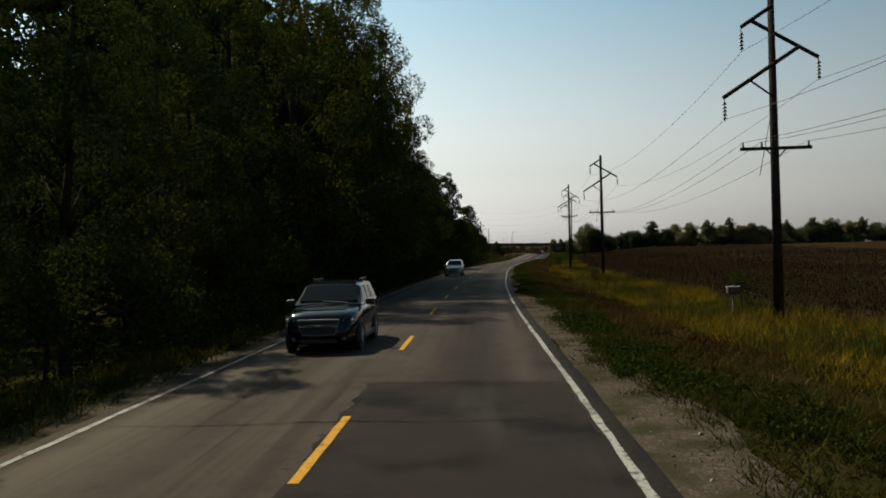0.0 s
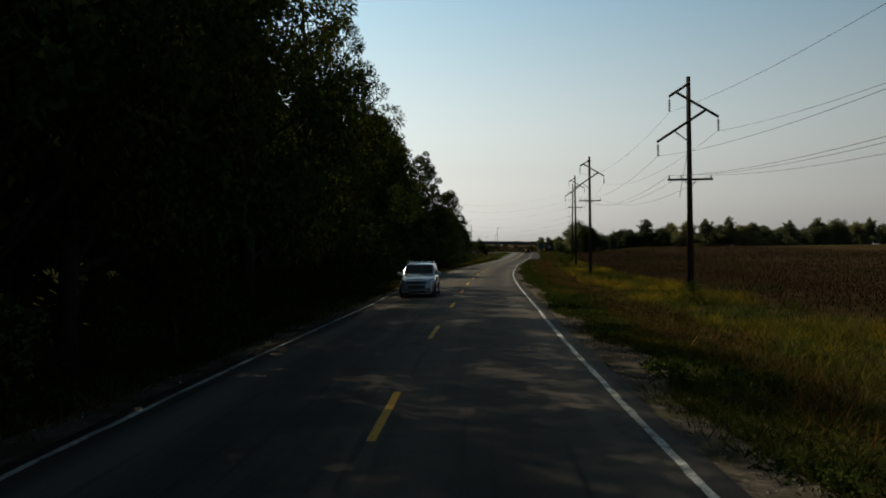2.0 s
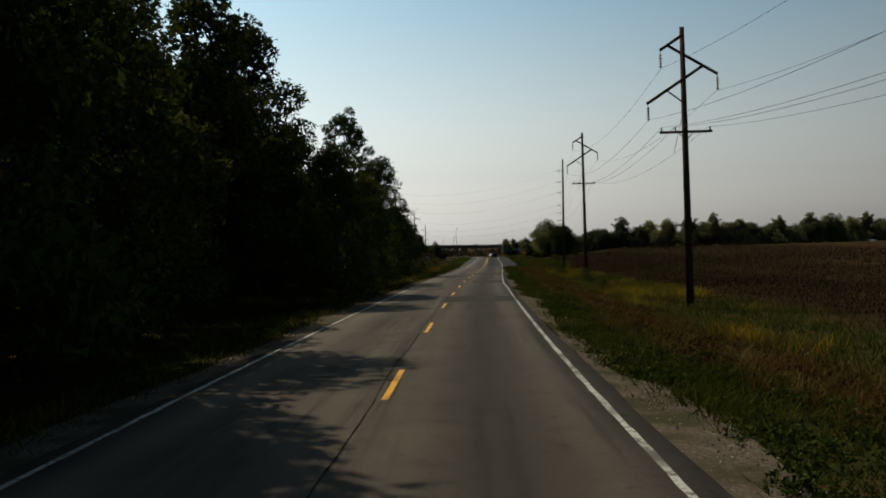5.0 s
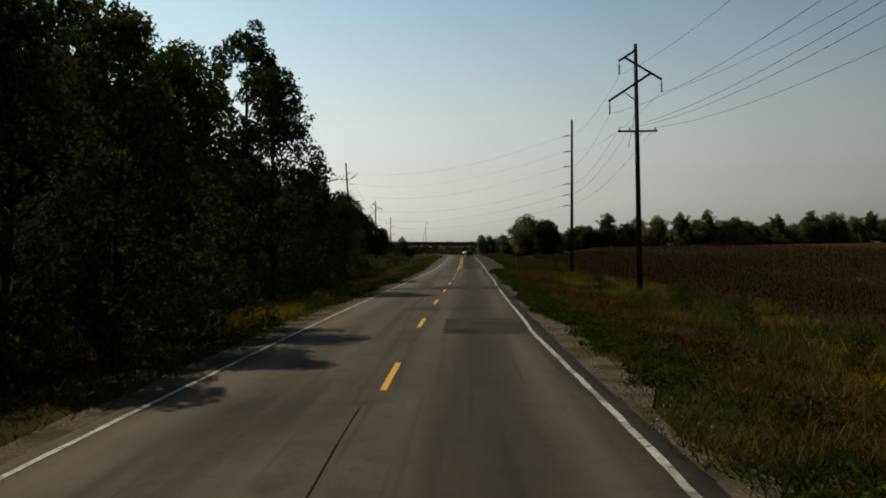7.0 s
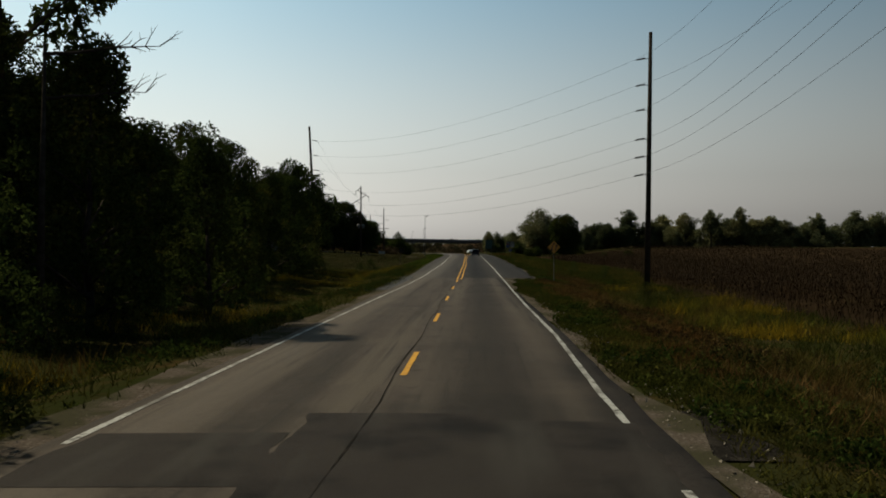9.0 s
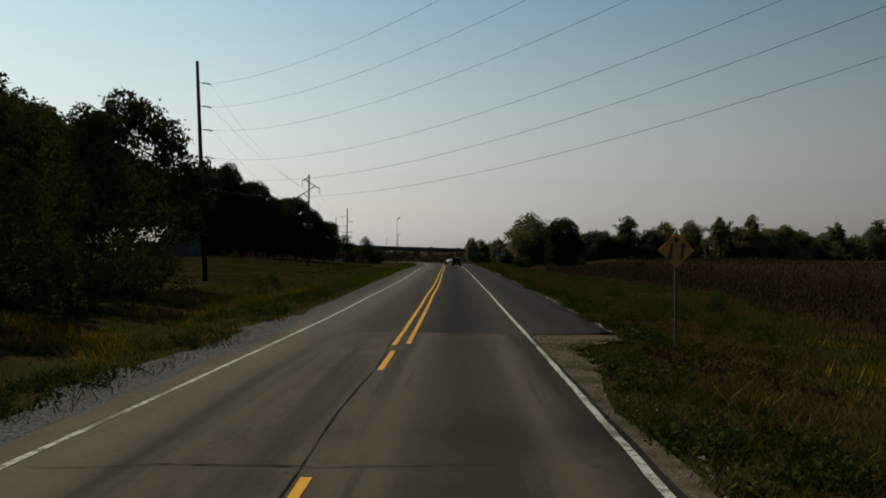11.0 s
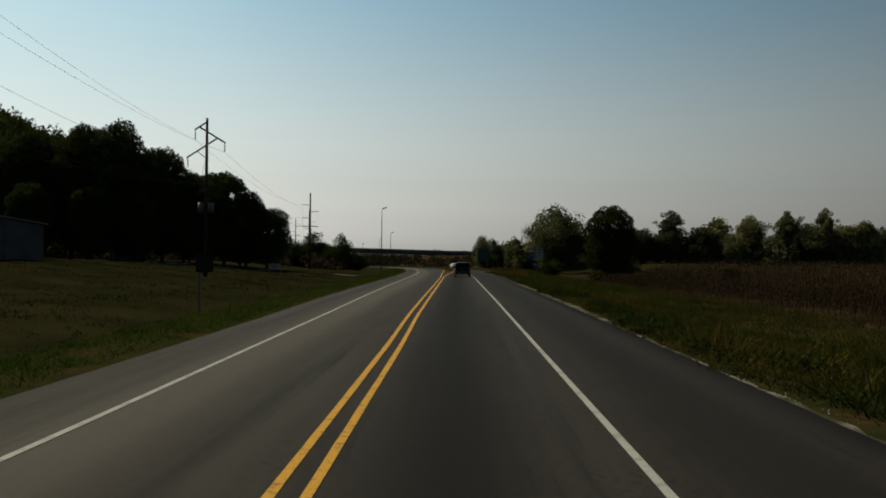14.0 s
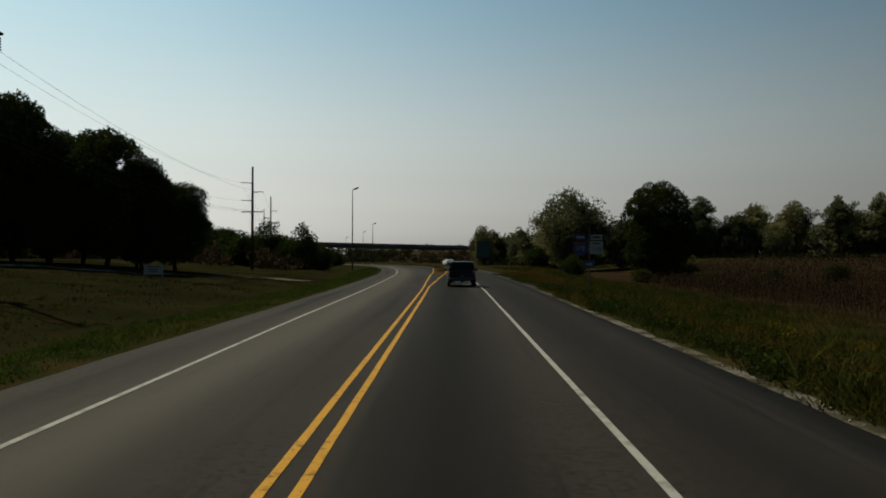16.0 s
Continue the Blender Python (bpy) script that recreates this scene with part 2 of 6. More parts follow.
RUST = material("rusty dry grass", (0.056, 0.028, 0.0095), 0.8, spots=(((0.036, 0.035, 0.008), 0.22, 0.46, 0.62), ((0.12, 0.082, 0.03), 0.8, 0.52, 0.7)), island=0.5, spec=0.0, translucent=0.25)
GOLD = material("golden weeds", (0.17, 0.112, 0.01), 0.8, spots=(((0.05, 0.056, 0.01), 0.3, 0.42, 0.56), ((0.075, 0.045, 0.014), 0.6, 0.52, 0.66)), island=0.5, spec=0.0, translucent=0.25)
WITHERED = material("withered dark crop", (0.0135, 0.0088, 0.0052), 0.9, spots=(((0.025, 0.0155, 0.008), 0.5, 0.5, 0.7), ((0.013, 0.0125, 0.005), 0.05, 0.5, 0.62), ((0.009, 0.0062, 0.004), 0.03, 0.48, 0.62)), island=0.35, spec=0.0, translucent=0.1)
# the pale spots are painted highlights for sunlit corn leaf tips
CORN = material("dry brown corn", (0.0155, 0.0109, 0.007), 0.85, spots=(((0.088, 0.063, 0.033), 1.7, 0.6, 0.76), ((0.013, 0.0085, 0.005), 0.06, 0.45, 0.65)), island=0.6, spec=0.0, translucent=0.15)


# ---- shapes ----
def part(name, bm, mat, parent=None, label="", smooth=False):
    me = bpy.data.meshes.new(name)
    bm.to_mesh(me)
    bm.free()
    me.materials.append(mat)
    if smooth:
        me.shade_smooth()
    ob = new(name, me)
    ob.parent = parent
    if label:
        ob["label"] = label
    return ob


def raw(name, verts, faces, mat, parent=None, label="", smooth=False):
    """A mesh object out of plain lists or arrays."""
    me = bpy.data.meshes.new(name)
    me.from_pydata([tuple(v) for v in verts], [], [tuple(f) for f in faces])
    me.materials.append(mat)
    if smooth:
        me.shade_smooth()
    ob = new(name, me)
    ob.parent = parent
    if label:
        ob["label"] = label
    return ob


def quads(name, corners, mat, parent=None, label=""):
    """Many loose quads or triangles, from an array (count, corners, 3)."""
    count, k, _ = corners.shape
    me = bpy.data.meshes.new(name)
    me.vertices.add(count * k)
    me.vertices.foreach_set("co", corners.astype(np.float32).ravel())
    me.loops.add(count * k)
    me.loops.foreach_set("vertex_index", np.arange(count * k, dtype=np.int32))
    me.polygons.add(count)
    me.polygons.foreach_set("loop_start", np.arange(count, dtype=np.int32) * k)
    me.update(calc_edges=True)
    me.materials.append(mat)
    ob = new(name, me)
    ob.parent = parent
    if label:
        ob["label"] = label
    return ob


def box(bm, cx, cy, cz, sx, sy, sz, m=None, bevel=0.0):
    got = bmesh.ops.create_cube(bm, size=1.0, matrix=(m or Matrix()) @ Matrix.Translation((cx, cy, cz)) @ Matrix.Diagonal((sx, sy, sz, 1)))
    if bevel:
        edges = list({ed for v in got["verts"] for ed in v.link_edges})
        bmesh.ops.bevel(bm, geom=edges, offset=bevel, segments=2, affect="EDGES", profile=0.5)
    return bm


def tube(bm, p, q, r0, r1, sides=8):
    p, q = Vector(p), Vector(q)
    m = Matrix.Translation((p + q) / 2) @ (q - p).to_track_quat("Z", "Y").to_matrix().to_4x4()
    bmesh.ops.create_cone(bm, cap_ends=True, segments=sides, radius1=r0, radius2=r1, depth=(q - p).length, matrix=m)
    return bm


def thing(name, label, category, at=(0, 0, 0), turn=0.0, group=""):
    ob = tagged(new(name), label, category, group)
    ob.matrix_basis = pose(*at, 0, 0, turn)
    return ob


# ---- the road's line and the lie of the land ----
ROAD_Y = [-90, -40, 0, 12.3, 24.4, 36.5, 48.4, 60.6, 72.4, 84.8, 97, 109.2, 121.1, 133.2, 157.5, 169.3, 181.4, 193.4, 205.4, 229.5, 241.2, 253.2, 283, 295, 318, 345, 370, 400, 430, 470, 505, 535, 565, 600, 640, 700]
ROAD_X = [-5.75, -3.65, -1.97, -1.45, -0.93, -0.42, 0.22, 0.93, 1.76, 2.86, 3.69, 4.76, 5.84, 7.03, 9.87, 11.3, 12.87, 14.36, 16.14, 19.59, 21.24, 22.82, 27.03, 28.64, 31.71, 35.31, 38.65, 42.65, 46.66, 51.26, 53.56, 53.86, 52.16, 46.16, 34.16, 8.16]
fine_y = np.arange(-90, 701, 1.0)
fine_x = np.interp(fine_y, ROAD_Y, ROAD_X)
for _ in range(3):
    fine_x = np.convolve(np.pad(fine_x, 8, mode="reflect", reflect_type="odd"), np.ones(17) / 17, "valid")


def road_x(y):
    return np.interp(y, fine_y, fine_x)


def road_z(y):
    return np.interp(y, [-90, 265, 300, 325, 350, 372, 430, 500, 560], [0, -0.05, 0.03, 0.22, 0.45, 0.65, 1.05, 1.45, 1.6])


def at_road(y, u):
    """The point u metres right of the centre line, where the line has that y."""
    s = (road_x(y + 1) - road_x(y - 1)) / 2
    k = 1 / np.sqrt(1 + s * s)
    return road_x(y) + u * k, y - u * s * k


def smooth(v, low, high):
    t = np.clip((v - low) / (high - low), 0, 1)
    return t * t * (3 - 2 * t)


def rumple(x, y, size, seed=0.0):
    return (np.sin(x / size + seed) * np.cos(y / size * 1.13 + 1.7 * seed) + 0.5 * np.sin(x / size * 2.3 + y / size * 1.9 + seed)) / 1.5


def slip_edge(y):
    """How far the slip road at the junction carries the level ground out to the right."""
    return np.interp(y, [420, 440, 472, 505, 594, 640, 700], [0, 1.5, 5.0, 11.0, 29.0, 45.0, 60.0])


def land_z(x, y):
    """Height of the ground, vectorised."""
    x, y = np.asarray(x, float), np.asarray(y, float)
    rz = road_z(y)
    u = (x - road_x(np.clip(y, -90, 700))) * 0.992
    wide = smooth(y, 280, 300)
    right = u - (4.9 + 2.8 * wide + slip_edge(y))
    left = -u - (4.6 + 2.4 * wide)
    z = rz - 0.06
    far_rise = 5.0 * smooth(np.hypot(x - 10, y - 60), 260, 640)
    zr = rz * (1 - smooth(right, 0, 25)) - 0.95 * smooth(right, 0.3, 7) + far_rise * smooth(right, 5, 60) + 0.12 * rumple(x, y, 3.1) * smooth(right, 1, 5)
    wood = 1 - smooth(y, 285, 335)
    slope = wood * (0.30 * np.clip(left - 10, 0, 200)) * smooth(left, 8, 25)
    lb = road_x(np.clip(y, -90, 520)) - x - 7
    bluff = 39 * smooth(lb, 60, 122) * (0.45 + 0.55 * smooth(y, 0, 420)) * (1 - 0.4 * smooth(y, 760, 1100))
    zl = rz * (1 - 0.3 * smooth(left, 0, 25)) - 0.75 * smooth(left, 0.4, 5) + 0.55 * smooth(left, 6, 12) + np.minimum(slope, 34) * (1 - smooth(left, 100, 130)) \
        + bluff + 2.2 * (1 - wood) * smooth(left, 7, 42) * smooth(y, 320, 420) * (1 - smooth(y, 520, 600)) + 0.12 * rumple(x, y, 3.3, 2.0) * smooth(left, 1, 5)
    return np.where(right > 0, zr - 0.06, np.where(left > 0, zl - 0.06, z))


# ---- ground ----
def build_ground():
    us = np.array([-2600, -1500, -800, -500, -350, -250, -200, -165, -140, -120, -105, -92, -80, -70, -60, -50, -42, -35, -29, -24, -20, -17, -14.5, -12.5, -11, -9.8,
                   -8.6, -7.6, -6.9, -6, -5.1, -4.4, 0, 4.4, 5.1, 6, 6.9, 7.6, 8.6, 9.8, 11, 12.5, 14.5, 17, 20, 24, 29, 35, 42, 50, 60, 75, 95, 120, 150, 190, 240, 300, 370,
                   450, 600, 900, 1500, 2600])
    ys = np.concatenate([[-900, -500, -300, -180, -120], np.arange(-90, 480, 2.0), np.arange(480, 700, 6.0), [720, 760, 820, 900, 1000, 1200, 1600, 2400, 3600]])
    uu, yy = np.meshgrid(us, ys)
    xx = road_x(np.clip(yy, -90, 700)) + uu
    zz = land_z(xx, yy)
    nu, ny = len(us), len(ys)
    idx = np.arange(nu * ny).reshape(ny, nu)
    faces = np.stack([idx[:-1, :-1], idx[:-1, 1:], idx[1:, 1:], idx[1:, :-1]], -1).reshape(-1, 4)
    ob = raw("ground", np.stack([xx, yy, zz], -1).reshape(-1, 3), faces, EARTH, smooth=True)
    ob.data.materials.append(FIELD)
    ob.data.materials.append(LAWN)
    fu, fy = (uu[:-1, :-1] + uu[1:, 1:]) / 2, (yy[:-1, :-1] + yy[1:, 1:]) / 2
    edge = 17 + 9 * smooth(fy, 285, 340)
    which = np.where((fu > edge) & (fu < 420) & (fy < 580), 1, np.where((fu < -7.5) & (fy > 335), 2, 0))
    ob.data.polygons.foreach_set("material_index", which.astype(np.int32).ravel())
    tagged(ob, "rough grassy verge and fields of brown soil", "ground", kind="structure")


build_ground()


def ribbon(name, u0, u1, y0, y1, lift, mat, parent=None, label="", step=2.0, ragged=0.0, thick=0.0):
    """A strip along the road between two offsets (numbers or functions of y), lying lift above the crowned road."""
    ys = np.arange(y0, y1 + step * 0.5, step) if (y1 - y0) > step else np.array([y0, y1])
    ys[-1] = y1
    a = np.array([u0(v) if callable(u0) else u0 for v in ys]) + ragged * np.random.uniform(-1, 1, len(ys))
    b = np.array([u1(v) if callable(u1) else u1 for v in ys]) + ragged * np.random.uniform(-1, 1, len(ys))
    cols = max(2, int(np.max(np.abs(b - a)) / 0.9) + 1)
    rows = []
    for k in range(cols):
        u = a + (b - a) * k / (cols - 1)
        x, y = at_road(ys, u)
        rows.append(np.stack([x, y, road_z(ys) + lift - 0.012 * np.sqrt(u * u + 0.36)], -1))
    v = np.stack(rows, 1)
    n = len(ys)
    idx = np.arange(n * cols).reshape(n, cols)
    faces = np.stack([idx[:-1, :-1], idx[:-1, 1:], idx[1:, 1:], idx[1:, :-1]], -1).reshape(-1, 4)
    verts = v.reshape(-1, 3)
    if thick:
        skirt0, skirt1 = v[:, 0] - [0, 0, thick], v[:, -1] - [0, 0, thick]
        base = len(verts)
        verts = np.concatenate([verts, skirt0, skirt1])
        i = np.arange(n - 1)
        faces = np.concatenate([faces, np.stack([base + i, idx[:-1, 0], idx[1:, 0], base + i + 1], -1),
                                np.stack([idx[:-1, -1], base + n + i, base + n + i + 1, idx[1:, -1]], -1)])
    ob = raw(name, verts, faces, mat, parent, label, smooth=True)
    flat = np.zeros((len(verts), 2))
    for k in range(cols):
        flat[k:n * cols:cols, 0] = a + (b - a) * k / (cols - 1)
        flat[k:n * cols:cols, 1] = ys
    layer = ob.data.uv_layers.new(name="UVMap")
    loop = np.empty(len(ob.data.loops), dtype=np.int32)
    ob.data.loops.foreach_get("vertex_index", loop)
    layer.data.foreach_set("uv", flat[loop].astype(np.float32).ravel())
    return ob


def shoulder_right(y):
    return 3.86 + 2.8 * float(smooth(y, 283.2, 284.2)) + 0.3 * float(smooth(y, 284, 292)) + 0.45 * float(smooth(y, 292, 320))


def shoulder_left(y):
    return -4.0 - 1.1 * float(smooth(y, 283, 297)) - 0.5 * float(smooth(y, 300, 340)) - 0.5 * float(smooth(y, 345, 390))


road = tagged(new("road"), "two-lane asphalt country road with worn markings", "road", kind="structure")
ribbon("carriageway", shoulder_left, shoulder_right, -90, 283, 0.05, ASPHALT, road, ragged=0.04, thick=0.15)
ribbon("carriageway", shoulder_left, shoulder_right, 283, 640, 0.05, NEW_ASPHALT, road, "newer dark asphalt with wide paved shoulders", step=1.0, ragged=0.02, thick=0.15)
def right_line(y):
    return float(np.interp(y, [-90, 16, 32, 130, 160, 176, 181, 188, 193, 200, 212, 224, 234, 245, 272, 288, 312], [3.6, 3.56, 3.48, 3.48, 3.55, 3.55, 3.5, 3.42, 3.5, 3.48, 3.45, 3.42, 3.6, 3.58, 3.72, 3.78, 3.94]))


def left_line(y):
    return float(np.interp(y, [-90, 85, 92, 100, 112, 235, 270, 290, 303, 336, 360, 380, 400], [-3.7, -3.7, -3.88, -3.8, -3.68, -3.7, -3.4, -3.38, -3.5, -3.36, -3.5, -3.72, -3.86]))


for y0, y1 in ((-90, 157.6), (157.9, 159.4), (160.5, 161.2), (162.2, 218.4), (221.6, 283)):
    ribbon("edge_line", lambda y: right_line(y) - 0.055, lambda y: right_line(y) + 0.055, y0, y1, 0.058, WHITE_LINE, road, step=0.5, ragged=0.014)
for y0, y1 in ((-90, 218.3), (220.2, 283)):
    ribbon("edge_line", lambda y: left_line(y) - 0.055, lambda y: left_line(y) + 0.055, y0, y1, 0.058, WHITE_LINE, road, step=0.5, ragged=0.014)
ribbon("edge_line", lambda y: right_line(y) - 0.06, lambda y: right_line(y) + 0.06, 283, 446, 0.058, NEW_WHITE, road)
ribbon("edge_line", lambda y: left_line(y) - 0.06, lambda y: left_line(y) + 0.06, 283, 560, 0.058, NEW_WHITE, road)
for k in range(-6, 23):
    far_end = 12.3 + 12.06 * k
    ribbon("centre_dash", -0.06, 0.06, far_end - 3.6, far_end, 0.058, YELLOW_LINE, road, step=0.35, ragged=0.006)
def centre_shift(y):
    return 0.1 * float(smooth(y, 308, 322) - smooth(y, 345, 360))


def gore_left(y):
    """Where the left yellow line parts from the centre of the road before the junction."""
    return np.interp(y, [440, 461, 480, 500, 517, 560, 600], [0, 0.2, 0.95, 1.95, 3.1, 6.2, 10.0])


def gore_right(y):
    return np.interp(y, [428, 434, 447, 460, 475, 487, 517, 560, 600], [0, 0.18, 0.6, 1.15, 2.0, 2.7, 5.2, 9.5, 14.0])


ribbon("centre_line", lambda y: centre_shift(y) + gore_left(y) - 0.15, lambda y: centre_shift(y) + gore_left(y) - 0.03, 279.0, 512, 0.058, YELLOW_LINE, road, step=1.0, ragged=0.005)
ribbon("centre_line", lambda y: centre_shift(y) + gore_right(y) + 0.21, lambda y: centre_shift(y) + gore_right(y) + 0.33, 279.4, 486, 0.058, YELLOW_LINE, road, step=1.0, ragged=0.005)
ribbon("traffic_island", lambda y: gore_left(y) + 0.1, lambda y: gore_right(y) + 0.1, 462, 598, 0.064, material("rusty gravel and dead grass", (0.06, 0.034, 0.015), 0.95, spec=0.0, spots=(((0.035, 0.03, 0.014), 0.5, 0.45, 0.65), ((0.09, 0.065, 0.04), 5.0, 0.52, 0.7)), bump=0.8, bump_scale=12), road, "low rust-brown island where the road divides", step=2.0, ragged=0.12)
ribbon("slip_road", lambda y: min(shoulder_right(y) - 0.3, 7.0) if y < 456 else gore_right(y), lambda y: float(np.interp(y, [424, 451, 473, 500, 531, 600, 640], [7.4, 10.0, 11.4, 13.4, 16.4, 26.0, 34.0])), 424, 640, 0.047, NEW_ASPHALT, road, "asphalt slip road branching off", step=3.0)
shoulder = tagged(new("shoulder"), "narrow pale gravel shoulder beside the asphalt", "shoulder", kind="structure")
ribbon("gravel_strip", 3.78, lambda y: 4.62 - 0.36 * float(smooth(y, 186, 205)) + 0.4 * (1 - float(smooth(y, 25, 60))) + (0.25 * math.sin(y * 0.21) + 0.2 * math.sin(y * 0.6)) * (1 - 0.65 * float(smooth(y, 186, 205))), -90, 283, 0.03, GRAVEL, shoulder, ragged=0.2)
ribbon("gravel_strip", lambda y: -4.8 - 0.2 * math.sin(y * 0.17), -3.9, -90, 285, 0.036, GRAVEL, shoulder, ragged=0.15)
ribbon("gravel_strip", lambda y: shoulder_right(y) - 0.05, lambda y: shoulder_right(y) + 0.16 + 0.28 * float(smooth(y, 345, 375)), 285, 440, 0.025, PALE_GRAVEL, shoulder, "pale loose gravel edge", step=0.7, ragged=0.09)


ribbon("gravel_strip", lambda y: -5.25 + 0.3 * math.sin(y * 0.5), -3.92, 262, 291, 0.042, material("blue-grey gravel", (0.055, 0.056, 0.058), 0.95, spec=0.0, spots=(((0.11, 0.11, 0.112), 16.0, 0.5, 0.68), ((0.02, 0.02, 0.019), 28.0, 0.5, 0.62)), bump=1.0, bump_scale=24), shoulder, "blue-grey gravel", step=0.8, ragged=0.15)
ribbon("gravel_strip", 3.9, lambda y: 4.75 + 1.75 * float(smooth(y, 278.6, 282.4)), 275, 283.6, 0.04, GRAVEL, shoulder, step=0.35, ragged=0.2)


for y0, y1, u0, u1 in ((183.2, 186.6, 5.0, 5.75), (180.6, 181.9, 5.3, 5.8), (292.6, 295.4, 7.3, 7.9)):
    ribbon("gravel_strip", u0, u1, y0, y1, -0.02, PALE_GRAVEL, shoulder, "bare pale gravel washed into the grass", step=0.4, ragged=0.18)


# ---- trees ----
def leaf_cloud(rng, centres, radii, count, size, squash=0.8, shell=0.55):
    """Leaves as pointed blades scattered in the shells of balls: array (count, 3, 3)."""
    w = radii ** 2
    pick = rng.choice(len(centres), count, p=w / w.sum())
    d = rng.normal(size=(count, 3))
    d /= np.linalg.norm(d, axis=1)[:, None]
    r = radii[pick] * (shell + (1 - shell) * rng.random(count) ** 0.6) * (1 + 0.1 * rng.normal(size=count))
    c = centres[pick] + d * r[:, None] * np.array([1, 1, squash])
    ax = rng.normal(size=(count, 3)) + d * 0.5 - np.array([0, 0, 0.5])
    ax /= np.linalg.norm(ax, axis=1)[:, None]
    side = np.cross(ax, rng.normal(size=(count, 3)))
    side /= np.linalg.norm(side, axis=1)[:, None] + 1e-9
    s = size * rng.uniform(0.6, 1.4, count)[:, None]
    return np.stack([c - ax * s * 0.45 - side * s * 0.33, c - ax * s * 0.45 + side * s * 0.33, c + ax * s * 0.65], 1)


def make_tree(seed, height, crown_low, width, leaves, leaf_size, clumps=60, mat=None, name="tree", top=0.55, trunk=None, airy=0.0):
    """A tree at the origin: tapered trunk with limbs, and a crown of leafy clumps."""
    rng = np.random.default_rng(seed)
    root = new(name)
    bm = bmesh.new()
    tr = trunk or height * 0.013 + 0.05
    pts = [Vector((0, 0, -0.6))]
    lean = rng.normal(size=2) * 0.25
    for k in range(1, 7):
        f = k / 6
        pts.append(Vector((lean[0] * f * 2 + 0.15 * rng.normal(), lean[1] * f * 2 + 0.15 * rng.normal(), height * 0.92 * f)))
    for k in range(6):
        tube(bm, pts[k], pts[k + 1], tr * (1 - k / 6.6), tr * (1 - (k + 1) / 6.6), 7)
    centres, radii = [], []
    for k in range(clumps):
        f = crown_low + (1 - crown_low) * (k + rng.random()) / clumps
        g = (f - crown_low) / (1 - crown_low)
        reach = width * (math.sin(math.pi * min(1, (0.16 + 0.84 * g) ** top)) ** 0.7 + 0.1) * rng.uniform(0.45, 1.0)
        ang = k * 2.4 + rng.normal() * 0.5
        z = height * f * rng.uniform(0.96, 1.02)
        axis = pts[0].lerp(pts[-1], min(1, f))
        c = Vector((axis.x + reach * math.cos(ang), axis.y + reach * math.sin(ang), z))
        centres.append(c)
        radii.append(rng.uniform(0.75, 1.35) * (0.13 * width + 0.45) * (1 - airy * max(0.0, g - 0.45) / 0.55))
        if k % 3 == 0 and reach > 0.6:
            z0 = max(height * crown_low * 0.8, z - reach * rng.uniform(0.5, 1.0))
            a0 = pts[0].lerp(pts[-1], min(1, z0 / (height * 0.92)))
            mid = a0.lerp(c, 0.55) + Vector((0, 0, 0.12 * reach))
            r0 = max(0.03, tr * 0.4 * (1 - g * 0.6))
            tube(bm, (a0.x, a0.y, z0), mid, r0, r0 * 0.6, 5)
            tube(bm, mid, c, r0 * 0.6, 0.015, 4)
    part("trunk", bm, BARK, root, smooth=True)
    cloud = leaf_cloud(rng, np.array([tuple(c) for c in centres]), np.array(radii), leaves, leaf_size)
    quads("crown", cloud, mat or LEAF, root)
    return root


